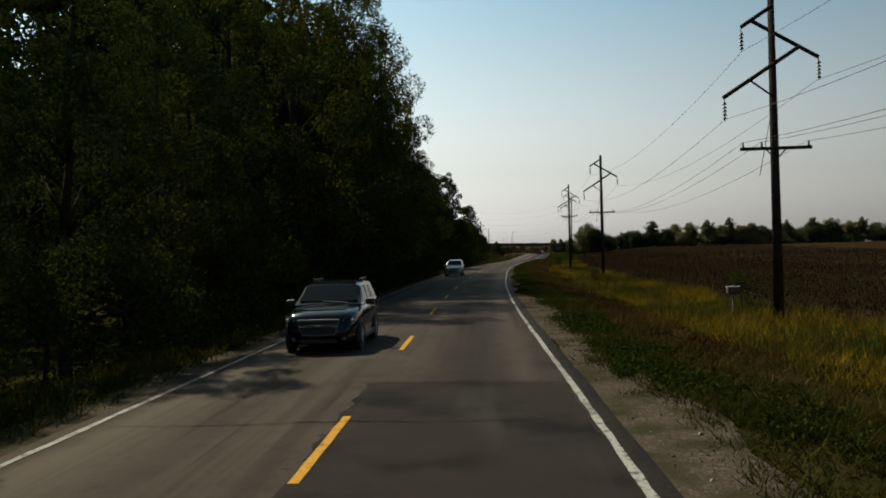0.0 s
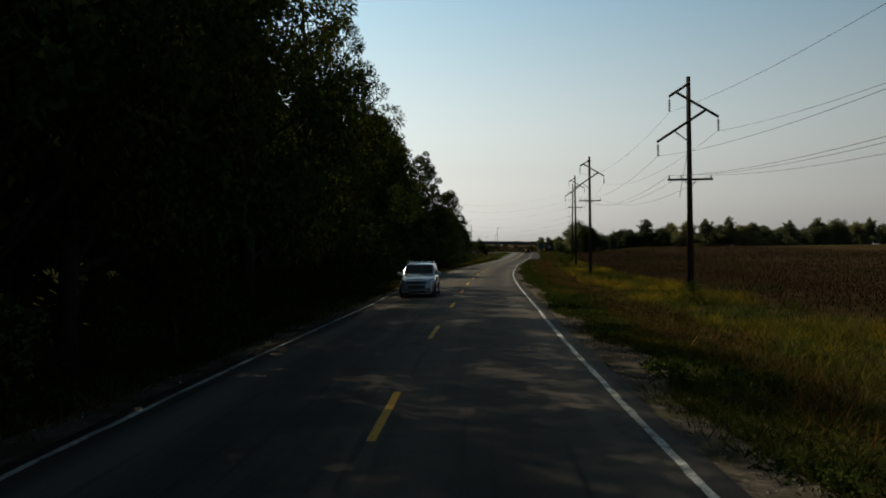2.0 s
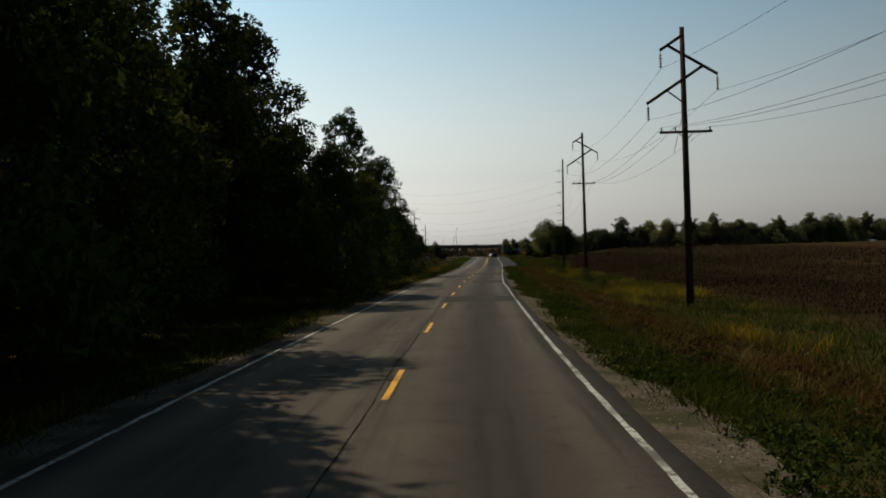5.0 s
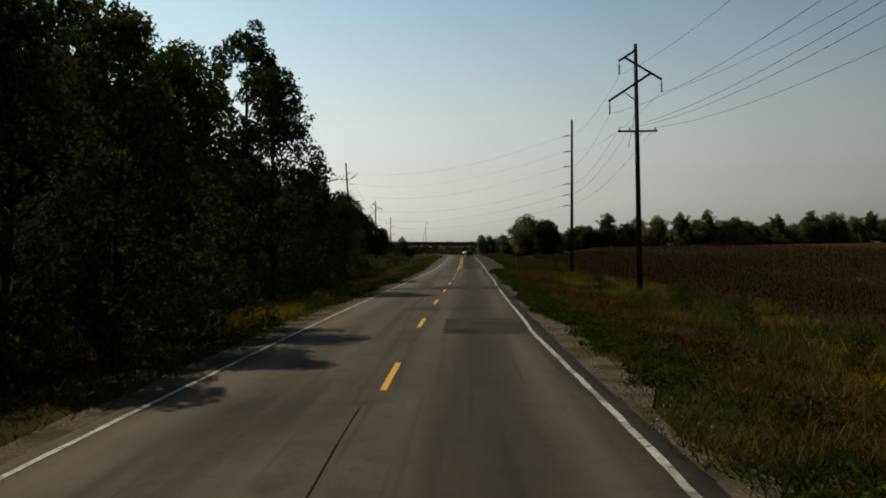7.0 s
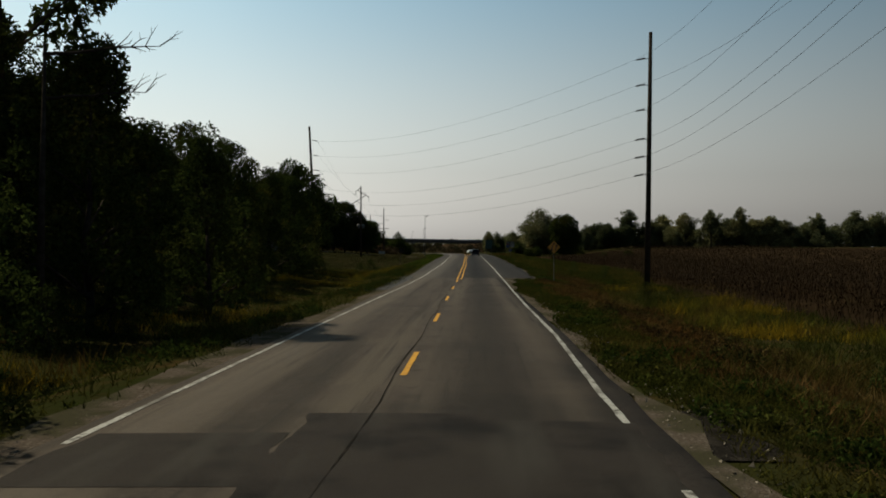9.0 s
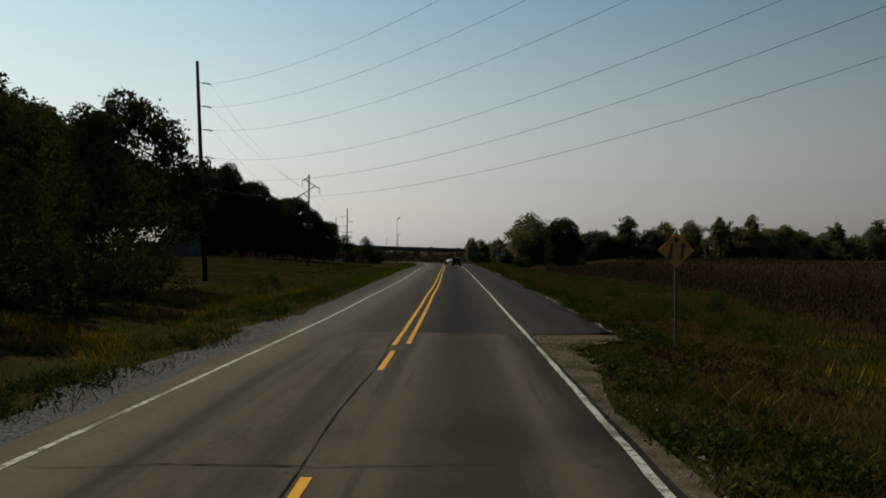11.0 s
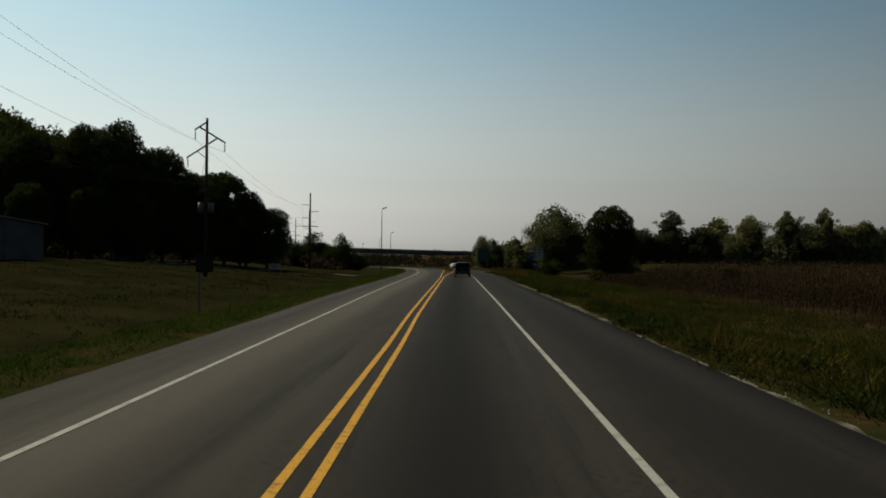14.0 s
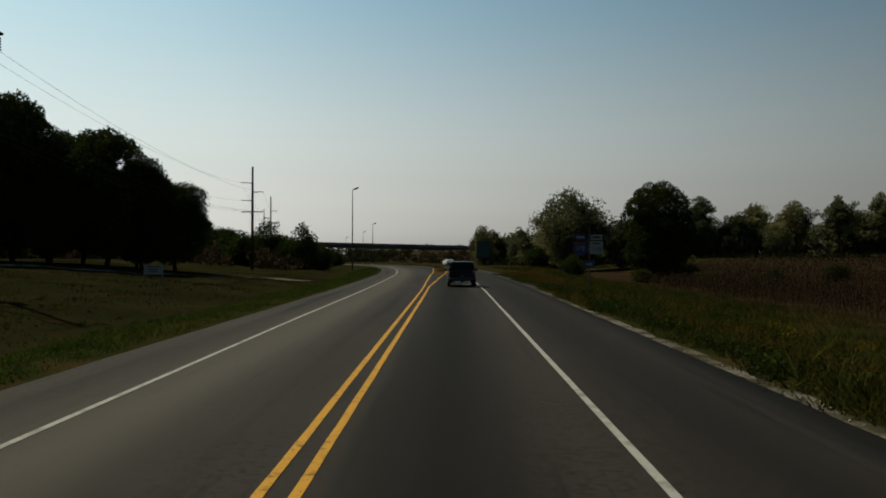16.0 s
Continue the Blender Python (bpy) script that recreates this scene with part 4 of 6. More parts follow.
# ---- overhead line poles ----
def line_pole(top, arm_z, base, at, turn, double=False):
    root = thing("utility_pole", "tall weathered wooden power-line pole with crossarms", "utility pole", (*at, 0), turn, "power-line poles")
    part("pole", tube(bmesh.new(), (0, 0, base - 1), (0, 0, top), 0.24, 0.14, 12), WOOD_POLE, root, smooth=True)
    bm = box(bmesh.new(), 0, -0.2, arm_z, 3.05, 0.12, 0.14)
    part("crossarm", bm, WOOD_POLE, root)
    for name, p, q in (("davit_arm", (-1.35, -0.17, top - 1.35), (0.05, -0.17, top - 0.45)), ("davit_arm", (-0.9, 0.17, top - 0.95), (2.05, 0.17, top - 2.75)),
                       ("davit_arm", (1.15, -0.17, top - 2.3), (-2.2, -0.17, top - 4.45))):
        part(name, tube(bmesh.new(), p, q, 0.09, 0.09, 6), WOOD_POLE, root)
    part("arm_brace", tube(bmesh.new(), (-1.05, -0.17, top - 3.7), (0, -0.17, top - 4.5), 0.045, 0.045, 6), WOOD_POLE, root)
    for px in (-0.42, 0.42):
        part("arm_brace", tube(bmesh.new(), (px, -0.22, arm_z - 0.05), (0, -0.2, arm_z - 0.5), 0.03, 0.03, 5), STEEL, root)
    part("down_wire", tube(bmesh.new(), (-0.15, -0.3, top - 5.0), (-0.75, -0.3, arm_z - 1.2), 0.015, 0.015, 4), WIRE, root)
    for px, pz in ((-1.3, top - 1.35), (1.98, top - 2.75), (-2.1, top - 4.42)):
        bm = bmesh.new()
        for k in range(5):
            bmesh.ops.create_cone(bm, cap_ends=True, segments=8, radius1=0.11, radius2=0.04, depth=0.1, matrix=Matrix.Translation((px, 0, pz - 0.25 - 0.16 * k)))
        tube(bm, (px, 0, pz), (px, 0, pz - 1.05), 0.02, 0.02, 5)
        part("insulator_string", bm, INSULATOR, root)
    for px in (-1.4, -0.6, 1.4):
        part("pin_insulator", tube(bmesh.new(), (px, -0.2, arm_z + 0.07), (px, -0.2, arm_z + 0.3), 0.05, 0.03, 8), INSULATOR, root)
    return root


POLES = [(11.2, -28, 14.0, 7.2), (14.75, 37.3, 13.4, 6.65), (19.7, 104.2, 14.1, 7.05), (24.6, 163.5, 15.3, 9.15), (34.0, 226.6, 18.3, 11.5)]
for x, y, top, arm in POLES:
    line_pole(top, arm, float(land_z(x, y)), (x, y), -5)


def post_pole(top, arm_z, at, side, lean=0.0):
    """A tall dead-end pole with horizontal insulators on one side at the given heights."""
    x, y = at
    root = thing("utility_pole", "tall bare wooden power-line pole with side insulators", "utility pole", (x, y, 0), 0, "power-line poles")
    g = float(land_z(x, y))
    part("pole", tube(bmesh.new(), (0, 0, g - 1), (lean, 0, top), 0.26, 0.15, 12), WOOD_POLE, root, smooth=True)
    for z in arm_z:
        k = lean * (z - g) / (top - g)
        bm = bmesh.new()
        for j in range(5):
            bmesh.ops.create_cone(bm, cap_ends=True, segments=8, radius1=0.1, radius2=0.05, depth=0.09,
                                  matrix=Matrix.Translation((k + side * (0.5 + 0.15 * j), 0, z - 0.03 * j)) @ Matrix.Rotation(radians(90), 4, "Y"))
        tube(bm, (k, 0, z), (k + side * 1.25, 0, z - 0.15), 0.03, 0.03, 5)
        part("side_insulator", bm, INSULATOR, root)
    return root


DEAD_END_Z = [18.5, 16.3, 14.2, 11.75, 10.25, 8.75]
post_pole(20.7, DEAD_END_Z, (42.4, 278.8), -1, 0.4)
FAR_END_Z = [19.6, 17.3, 15.0, 12.3, 10.5, 9.2]
post_pole(21.7, FAR_END_Z, (12.0, 342), 1, -1.1)
p2 = line_pole(18.6, 11.0, float(land_z(19.2, 420.8)), (19.2, 420.8), -8)
part("transformer", tube(bmesh.new(), (-0.55, -0.1, 8.1), (-0.55, -0.1, 9.2), 0.33, 0.33, 14), material("grey painted steel", (0.07, 0.072, 0.072), 0.6), p2, "grey transformer can", True)
part("transformer", tube(bmesh.new(), (0.55, -0.1, 8.1), (0.55, -0.1, 9.2), 0.33, 0.33, 14), bpy.data.materials["grey painted steel"], p2, "grey transformer can", True)


def side_pole(top, arm_z, at, arms):
    x, y = at
    root = thing("utility_pole", "distant wooden pole with staggered side arms", "utility pole", (x, y, 0), -6, "power-line poles")
    part("pole", tube(bmesh.new(), (0, 0, float(land_z(x, y)) - 1), (0, 0, top), 0.24, 0.14, 10), WOOD_POLE, root, smooth=True)
    for z, s in arms:
        part("side_insulator", tube(bmesh.new(), (0, 0, z), (s * 1.7, 0, z + 0.1), 0.07, 0.05, 6), INSULATOR, root)
    if arm_z:
        part("crossarm", box(bmesh.new(), 0, -0.2, arm_z, 3.3, 0.12, 0.15), WOOD_POLE, root)
    return root


side_pole(17.1, 10.2, (27.4, 501), ((14.6, -1), (13.2, 1), (11.9, -1)))
side_pole(18.4, 10.6, (24, 580), ((14.8, 1), (13, -1)))
side_pole(20, 13.5, (15.5, 660), ((17, 1), (15, -1)))


def wires(pairs, sag, name="power_line_wire"):
    for p, q in pairs:
        cu = bpy.data.curves.new(name, "CURVE")
        cu.dimensions, cu.bevel_depth, cu.bevel_resolution = "3D", 0.009, 1
        sp = cu.splines.new("POLY")
        sp.points.add(24)
        for k in range(25):
            f = k / 24
            v = Vector(p).lerp(Vector(q), f)
            sp.points[k].co = (v.x, v.y, v.z - sag * 4 * f * (1 - f), 1)
        cu.materials.append(WIRE)
        tagged(new(name, cu), "thin sagging overhead wire strung between poles", "wire", "overhead wires")


def hooks(x, y, top, arm):
    """Where the six wires hang on a pole of the roadside line."""
    return [(x - 1.3, y, top - 2.4), (x + 1.95, y, top - 3.75), (x - 2.15, y, top - 5.4), (x - 1.4, y, arm + 0.3), (x - 0.6, y, arm + 0.3), (x + 1.4, y, arm + 0.3)]


spans = [hooks(*p) for p in POLES]
spans.append([(42.4 + 0.35 - 1.2, 278.8, z - 0.1) for z in DEAD_END_Z])
spans.append([(12.0 - 1.1 * (z + 0.5) / 22.2 + 1.2, 342, z - 0.1) for z in FAR_END_Z])
spans.append(hooks(19.2, 420.8, 18.6, 11.0))
spans.append([(27.4 + dx, 501, z) for dx, z in ((-1.6, 14.6), (1.6, 13.2), (-1.6, 11.9), (-1.5, 10.4), (0.5, 10.4), (1.5, 10.4))])
spans.append([(24 + dx, 580, z) for dx, z in ((-1.6, 15), (1.6, 14.8), (-1.6, 13), (-1.5, 10.8), (0.5, 10.8), (1.5, 10.8))])
for k, (p, q) in enumerate(zip(spans, spans[1:])):
    wires(list(zip(p, q)), 2.2 if k == 5 else 1.4)

# ---- lamp posts at the junction ----


def lamp_post(x, y, top):
    root = thing("street_lamp", "tall slender steel street lamp with one head", "street lamp", (x, y, 0), 0, "junction street lamps")
    part("mast", tube(bmesh.new(), (0, 0, float(land_z(x, y)) - 0.3), (0, 0, top), 0.13, 0.07, 10), STEEL, root, smooth=True)
    part("arm", tube(bmesh.new(), (0, 0, top - 0.1), (0.4, 0, top + 0.1), 0.06, 0.05, 8), STEEL, root)
    part("lamp_head", box(bmesh.new(), 0, 0, 0, 0.85, 0.42, 0.26, Matrix.Translation((0.62, 0, top + 0.22)) @ Matrix.Rotation(radians(-24), 4, "Y"), bevel=0.07), STEEL, root)
    part("base_plate", box(bmesh.new(), 0, 0, float(land_z(x, y)) + 0.1, 0.5, 0.5, 0.2, bevel=0.03), CONCRETE, root)
    return root


for x, y, top in ((42.8, 516, 15.0), (50.5, 620, 13.4), (50, 700, 13.6), (44, 770, 13.2)):
    lamp_post(x, y, top)

# ---- overpass on the horizon ----
GIRDER = material("rust-brown girder steel", (0.045, 0.04, 0.04), 0.7)
root = thing("overpass", "long dark motorway overpass on concrete piers", "bridge", (0, 0, 0))
FALL = Matrix.Translation((78, 870, 11.2)) @ Matrix.Rotation(math.atan(0.021), 4, "Y")
part("deck", box(bmesh.new(), -20, 0, -0.2, 260, 12, 0.5, FALL), CONCRETE, root)
part("girder", box(bmesh.new(), -20, -4.5, -1.3, 260, 0.5, 1.9, FALL), GIRDER, root)
part("girder", box(bmesh.new(), -20, 4.5, -1.3, 260, 0.5, 1.9, FALL), GIRDER, root)
part("parapet", box(bmesh.new(), -20, -5.8, 0.35, 260, 0.3, 0.8, FALL), GIRDER, root)
for x in (-80, -40, -5, 30, 62):
    bm = box(bmesh.new(), x, 870, 10.2 - 0.021 * (x - 78) - 1.4, 1.4, 11, 0.8)
    for dy in (-4, 0, 4):
        tube(bm, (x, 870 + dy, -1), (x, 870 + dy, 9.2 - 0.021 * (x - 78)), 0.5, 0.5, 10)
    part("pier", bm, CONCRETE, root)
PAVING = material("pale slope paving", (0.2, 0.195, 0.185), 0.9, spec=0.0, spots=(((0.14, 0.135, 0.125), 0.5, 0.45, 0.65),))
BANK = material("rust-brown bank earth", (0.034, 0.022, 0.013), 0.95, spec=0.0, spots=(((0.022, 0.02, 0.011), 0.08, 0.45, 0.62), ((0.048, 0.035, 0.022), 0.3, 0.52, 0.7)), bump=0.4, bump_scale=2)


def quad_slab(a, b, c, d, thick):
    """A slab over four corners, thickened downwards."""
    bm = bmesh.new()
    top = [bm.verts.new(p) for p in (a, b, c, d)]
    low = [bm.verts.new((p[0], p[1], p[2] - thick)) for p in (a, b, c, d)]
    bm.faces.new(top)
    bm.faces.new(low[::-1])
    for k in range(4):
        bm.faces.new([top[k], low[k], low[(k + 1) % 4], top[(k + 1) % 4]])
    return bm


bm = bmesh.new()
cols = [(59, 0.4), (67.5, 4.5), (77, 6.7), (112, 7.2), (200, 6.2), (420, 6.0)]
rows = [(828, 0.0), (842, 0.42), (862, 0.97), (880, 1.0), (905, 0.1)]
grid = [[bm.verts.new((x + 6 * k, y, 0.8 + (z + 0.8) * k if x > 60 else 0.4)) for x, z in cols] for y, k in rows]
for a, b in zip(grid, grid[1:]):
    for k in range(len(cols) - 1):
        bm.faces.new([a[k], a[k + 1], b[k + 1], b[k]])
part("slope_paving", quad_slab((64.6, 859, 0.75), (73.1, 859, 6.2), (73.1, 863, 6.2), (64.6, 863, 0.75), 0.3), PAVING, root, "pale concrete slope paving")
tagged(part("embankment", bm, BANK, smooth=True), "grassy embankment carrying the overpass", "embankment", kind="structure")


def bank_scrub():
    """Rust-brown growth over the embankment's face, and the grey-green woods that close the view under the bridge."""
    r = np.random.default_rng(28)
    n = 900
    x, k = 76 + 254 * r.random(n) ** 1.3, r.uniform(0.05, 1.0, n)
    top = np.interp(x, [73, 83, 118, 206, 420], [4.5, 6.6, 7.0, 6.0, 5.8])
    c = np.stack([x, 828 + 36 * k, 0.8 + (top + 0.3) * np.interp(k, [0, 0.4, 1], [0, 0.42, 0.97]) + r.uniform(-0.2, 0.5, n)], -1)
    rusty = material("rust-brown bank growth", (0.05, 0.031, 0.018), 0.9, spots=(((0.032, 0.031, 0.016), 0.05, 0.5, 0.62),), island=0.35, spec=0.0, translucent=0.2)
    tagged(quads("scrub", leaf_cloud(r, c, r.uniform(0.8, 1.7, n), 30000, 0.6, 0.7, 0.4), rusty), "rust-brown scrub over the overpass embankment", "scrub", kind="stuff")
    n = 1500
    x = r.uniform(-260, 130, n)
    z = r.uniform(0, 10.2, n)
    c = np.stack([x, 925 + r.uniform(-8, 8, n), z], -1)
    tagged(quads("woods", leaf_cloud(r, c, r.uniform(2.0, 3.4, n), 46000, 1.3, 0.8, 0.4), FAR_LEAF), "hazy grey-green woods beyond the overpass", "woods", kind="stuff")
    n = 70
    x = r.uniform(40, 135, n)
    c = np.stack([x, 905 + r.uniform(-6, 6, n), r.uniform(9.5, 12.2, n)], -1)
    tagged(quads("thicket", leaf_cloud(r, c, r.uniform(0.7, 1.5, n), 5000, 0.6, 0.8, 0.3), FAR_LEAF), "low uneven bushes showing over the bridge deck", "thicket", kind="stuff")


bank_scrub()

# ---- dry corn ----
def corn_field(name, label, start, end, mat, low_to, seed):
    r = np.random.default_rng(seed)
    blocks = []
    for u0, u1, du, dy, leaves in ((0.0, 12, 0.85, 0.5, 6), (12, 34, 1.2, 0.9, 5), (34, 110, 3.0, 1.8, 5)):
        u, y = np.meshgrid(np.arange(u0, u1, du), np.arange(start, end, dy))
        u, y = u.ravel() + r.normal(0, 0.12, u.size), y.ravel() + r.normal(0, 0.2, u.size)
        keep = r.random(u.size) < 0.86
        u, y = u[keep], y[keep]
        edge = 18.5 + 9 * smooth(y, 285, 340)
        x = road_x(y) + u + edge
        keep = ~((y > 478) & (x < 84 + 0.5 * (y - 478)))
        u, y, x = u[keep], y[keep], x[keep]
        z = land_z(x, y)
        n = len(x)
        big = 1.0 if u0 < 12 else (1.15 if u0 < 30 else 1.9)
        h = r.uniform(1.3, 2.0, n)
        h = h * (low_to + (1 - low_to) * smooth(y, 225, 262) * (low_to < 1))
        base = np.stack([x, y, z], -1)
        a = r.uniform(0, 6.28, n)
        side = np.stack([np.cos(a), np.sin(a), 0 * a], -1)
        tilt = np.stack([r.normal(0, 0.22, n), r.normal(0, 0.22, n), np.ones(n)], -1)
        top = base + tilt * h[:, None]
        w = 0.014 * big
        blocks.append(np.stack([base - side * w, base + side * w, top + side * w * 0.5, top - side * w * 0.5], 1))
        for k in range(leaves):
            f = r.uniform(0.3, 0.98, n)[:, None]
            p = base + tilt * h[:, None] * f
            ang = r.uniform(0, 6.28, n)
            out = np.stack([np.cos(ang), np.sin(ang), 0 * ang], -1)
            length = (r.uniform(0.3, 0.65, n) * big)[:, None]
            mid = p + out * length * 0.6 + np.array([0, 0, 0.08])
            tip = p + out * length + np.array([0, 0, 1]) * r.uniform(-0.5, 0.05, n)[:, None] * length
            across = np.cross(out, [0, 0, 1]) * 0.045 * big
            blocks.append(np.stack([p, mid + across, tip, mid - across], 1))
    tagged(quads(name, np.concatenate(blocks), mat), label, "crop", kind="stuff")


corn_field("dry_crop", "low dark brown withered crop in a wide field", -15, 258, WITHERED, 0.42, 5)
corn_field("corn", "standing dry brown corn in a wide field", 258, 575, CORN, 1.0, 6)


# ---- verge grass and weeds ----
def tufts(name, label, u_of, y_range, count, height, blades, mat, spread, width=0.03, seed=1, lean=0.35, mask=None):
    r = np.random.default_rng(seed)
    y = r.uniform(*y_range, count)
    lo, hi = u_of(y)
    u = lo + (hi - lo) * r.random(count)
    x, yy = at_road(y, u)
    if mask is not None:
        keep = mask(x, yy, u, r)
        x, yy, u = x[keep], yy[keep], u[keep]
    n = len(x)
    z = land_z(x, yy)
    h = height * r.uniform(0.45, 1.25, n) * (0.5 + 1.0 * (0.5 + 0.5 * rumple(x, yy, 1.7, 1.0))) * (0.7 + 0.6 * (0.5 + 0.5 * rumple(x, yy, 6.3, 2.4)))
    out = []
    for k in range(blades):
        b = np.stack([x + r.normal(0, spread, n), yy + r.normal(0, spread, n), z - 0.03], -1)
        a = r.uniform(0, 6.28, n)
        s = np.stack([np.cos(a), np.sin(a), 0 * a], -1) * width * r.uniform(0.6, 1.4, n)[:, None]
        t = b + np.stack([r.normal(0, lean, n) * h, r.normal(0, lean, n) * h, h * r.uniform(0.7, 1.2, n)], -1)
        out.append(np.stack([b - s, b + s, t], 1))
    ob = quads(name, np.concatenate(out), mat)
    return tagged(ob, label, "grass", kind="stuff")


def right_edge(y):
    return 4.28 + 0.35 * (1 - smooth(y, 25, 60)) + 2.5 * smooth(y, 279, 283.5) + 0.45 * smooth(y, 284, 292) + 0.4 * smooth(y, 292, 320) + 0.3 * smooth(y, 345, 375) + 0.25 * np.sin(y * 0.21) + 0.2 * np.sin(y * 0.6) + 0.4 * (smooth(y, 98.6, 100.2) - smooth(y, 104.2, 105.8))


def left_edge(y):
    return -4.45 - 1.1 * smooth(y, 283, 297) - 0.5 * smooth(y, 300, 340) - 0.5 * smooth(y, 345, 390)


tufts("grass", "ragged green and olive verge grass", lambda y: (right_edge(y), right_edge(y) + 3.2), (-12, 300), 46000, 0.17, 6, GRASS, 0.13, 0.016, 1, 0.85)
tufts("grass", "ragged green and olive verge grass", lambda y: (right_edge(y), right_edge(y) + 4.0), (300, 470), 16000, 0.2, 5, GRASS, 0.13, 0.02, 11, 0.8)
tufts("grass", "fuzzy rust-brown dry grass above the ditch", lambda y: (right_edge(y) + 1.7, right_edge(y) + 7.0), (-14, 480), 32000, 0.33, 6, RUST, 0.17, 0.014, 12, 0.7)
tufts("grass", "tall olive grass down in the ditch", lambda y: (right_edge(y) + 5.5, 18.5 + 9 * smooth(y, 285, 340)), (-15, 520), 26000, 0.45, 5, GRASS, 0.18, 0.02, 2, 0.6)
tufts("grass", "short dry grass on the mown track beside the corn", lambda y: (right_edge(y) + 7.5, right_edge(y) + 20), (284, 480), 16000, 0.14, 5, RUST, 0.25, 0.02, 21, 0.8)
tufts("grass", "sparse grass creeping over the gravel", lambda y: (4.1 + 0 * y, 4.75 + 1.75 * smooth(y, 278.6, 282.4)), (-10, 283), 5200, 0.1, 6, GRASS, 0.1, 0.012, 31, 0.8,
      lambda x, y, u, r: rumple(x, y, 1.3, 0.9) + 0.5 * rumple(x, y, 4.0, 3.0) > 0.25)
tufts("weeds", "golden yellow flowering weeds along the ditch", lambda y: (9.6 + 1.2 * smooth(y, 120, 220) + 1.5 * smooth(y, 283, 300), 17.6 + 4 * smooth(y, 285, 340)), (-15, 420), 26000, 0.62, 7, GOLD, 0.2, 0.02, 3, 0.55,
      lambda x, y, u, r: (rumple(x, y, 4.1, 0.6) + 0.6 * rumple(x, y, 11.0, 2.0) + 0.6 * smooth(-y, -110, -40) > 0.2 + 2 * smooth(y, 270, 300)))
tufts("weeds", "coarse dark green weeds in clumps down the bank", lambda y: (right_edge(y) + 0.6, right_edge(y) + 9.5), (296, 430), 15000, 0.5, 6, GRASS, 0.22, 0.03, 41, 0.6,
      lambda x, y, u, r: rumple(x, y, 3.1, 1.7) + 0.6 * rumple(x, y, 7.0, 0.4) > 0.15)
tufts("grass", "rough shaded grass below the wood", lambda y: (np.minimum(wood_edge(np.minimum(y, 330)) + 1, left_edge(y) - 3), left_edge(y)), (-15, 330), 24000, 0.3, 5, GRASS, 0.15, 0.018, 4, 0.75)
tufts("weeds", "olive-gold weeds between road and wood", lambda y: (wood_edge(np.minimum(y, 330)) + 2, left_edge(y) - np.where(y < 195, 2.0, 3.5)), (165, 330), 10000, 0.5, 6, GOLD, 0.25, 0.018, 14, 0.4,
      lambda x, y, u, r: rumple(x, y, 3.7, 1.6) + 0.6 * rumple(x, y, 9.0, 0.3) > 0.3)
tufts("weeds", "sunlit golden-green weeds in the clearing before the wood", lambda y: (-10.8 + 0 * y, -5.7 + 0 * y), (191, 216), 1900, 0.5, 7, GOLD, 0.22, 0.018, 49, 0.45,
      lambda x, y, u, r: rumple(x, y, 2.9, 0.9) > -0.25)
tufts("weeds", "olive-gold weeds round the pole's foot", lambda y: (left_edge(y) - 10.0, left_edge(y) - 2.5), (300, 328), 900, 0.55, 7, GOLD, 0.22, 0.02, 43, 0.5,
      lambda x, y, u, r: rumple(x, y, 2.6, 0.7) > 0.1)
tufts("grass", "rough roadside grass beside the lawn", lambda y: (left_edge(y) - 4.6, left_edge(y)), (318, 520), 20000, 0.19, 5, FRESH, 0.14, 0.018, 5, 0.8)
tufts("grass", "uneven lawn grass on the open slope", lambda y: (left_edge(y) - 40, left_edge(y) - 5), (318, 480), 20000, 0.12, 4, LAWN, 0.28, 0.02, 6, 0.7)


tufts("weeds", "low golden weeds in patches on the bank", lambda y: (right_edge(y) + 3.5, right_edge(y) + 11.0), (288, 440), 7000, 0.3, 6, GOLD, 0.2, 0.018, 45, 0.6,
      lambda x, y, u, r: rumple(x, y, 3.6, 2.9) + 0.7 * rumple(x, y, 9.5, 1.2) > 0.42)


tufts("grass", "dead brown grass on the island where the road divides", lambda y: (gore_left(y) + 0.3, gore_right(y)), (474, 596), 1500, 0.22, 6, RUST, 0.2, 0.02, 47, 0.6)


def broad_weeds(name, label, u_of, y_range, count, size, leaf, per, mat, seed, mask=None):
    """Low broad-leaved weeds growing in rounded clumps."""
    r = np.random.default_rng(seed)
    y = r.uniform(*y_range, count)
    lo, hi = u_of(y)
    u = lo + (hi - lo) * r.random(count) ** 1.3
    x, yy = at_road(y, u)
    if mask is not None:
        keep = mask(x, yy)
        x, yy = x[keep], yy[keep]
    rad = size * r.uniform(0.45, 1.3, len(x))
    c = np.stack([x, yy, land_z(x, yy) + 0.45 * rad], -1)
    tagged(quads(name, leaf_cloud(r, c, rad, len(x) * per, leaf, 0.75, 0.5), mat), label, "weeds", kind="stuff")


LUSH = material("lush dark weed leaves", (0.021, 0.031, 0.0065), 0.75, spots=(((0.038, 0.036, 0.008), 0.4, 0.5, 0.66),), island=0.5, spec=0.0, translucent=0.25)
DUN = material("dull brown weed stems", (0.034, 0.021, 0.009), 0.9, spots=(((0.026, 0.027, 0.008), 0.35, 0.46, 0.62),), island=0.5, spec=0.0, translucent=0.15)
broad_weeds("weeds", "dark green broad-leaved weeds crowding the gravel edge", lambda y: (right_edge(y) + 0.1, right_edge(y) + 2.4), (-10, 300), 5200, 0.2, 0.075, 34, LUSH, 61,
            lambda x, y: rumple(x, y, 1.5, 0.4) + 0.7 * rumple(x, y, 5.5, 1.1) > 0.1)
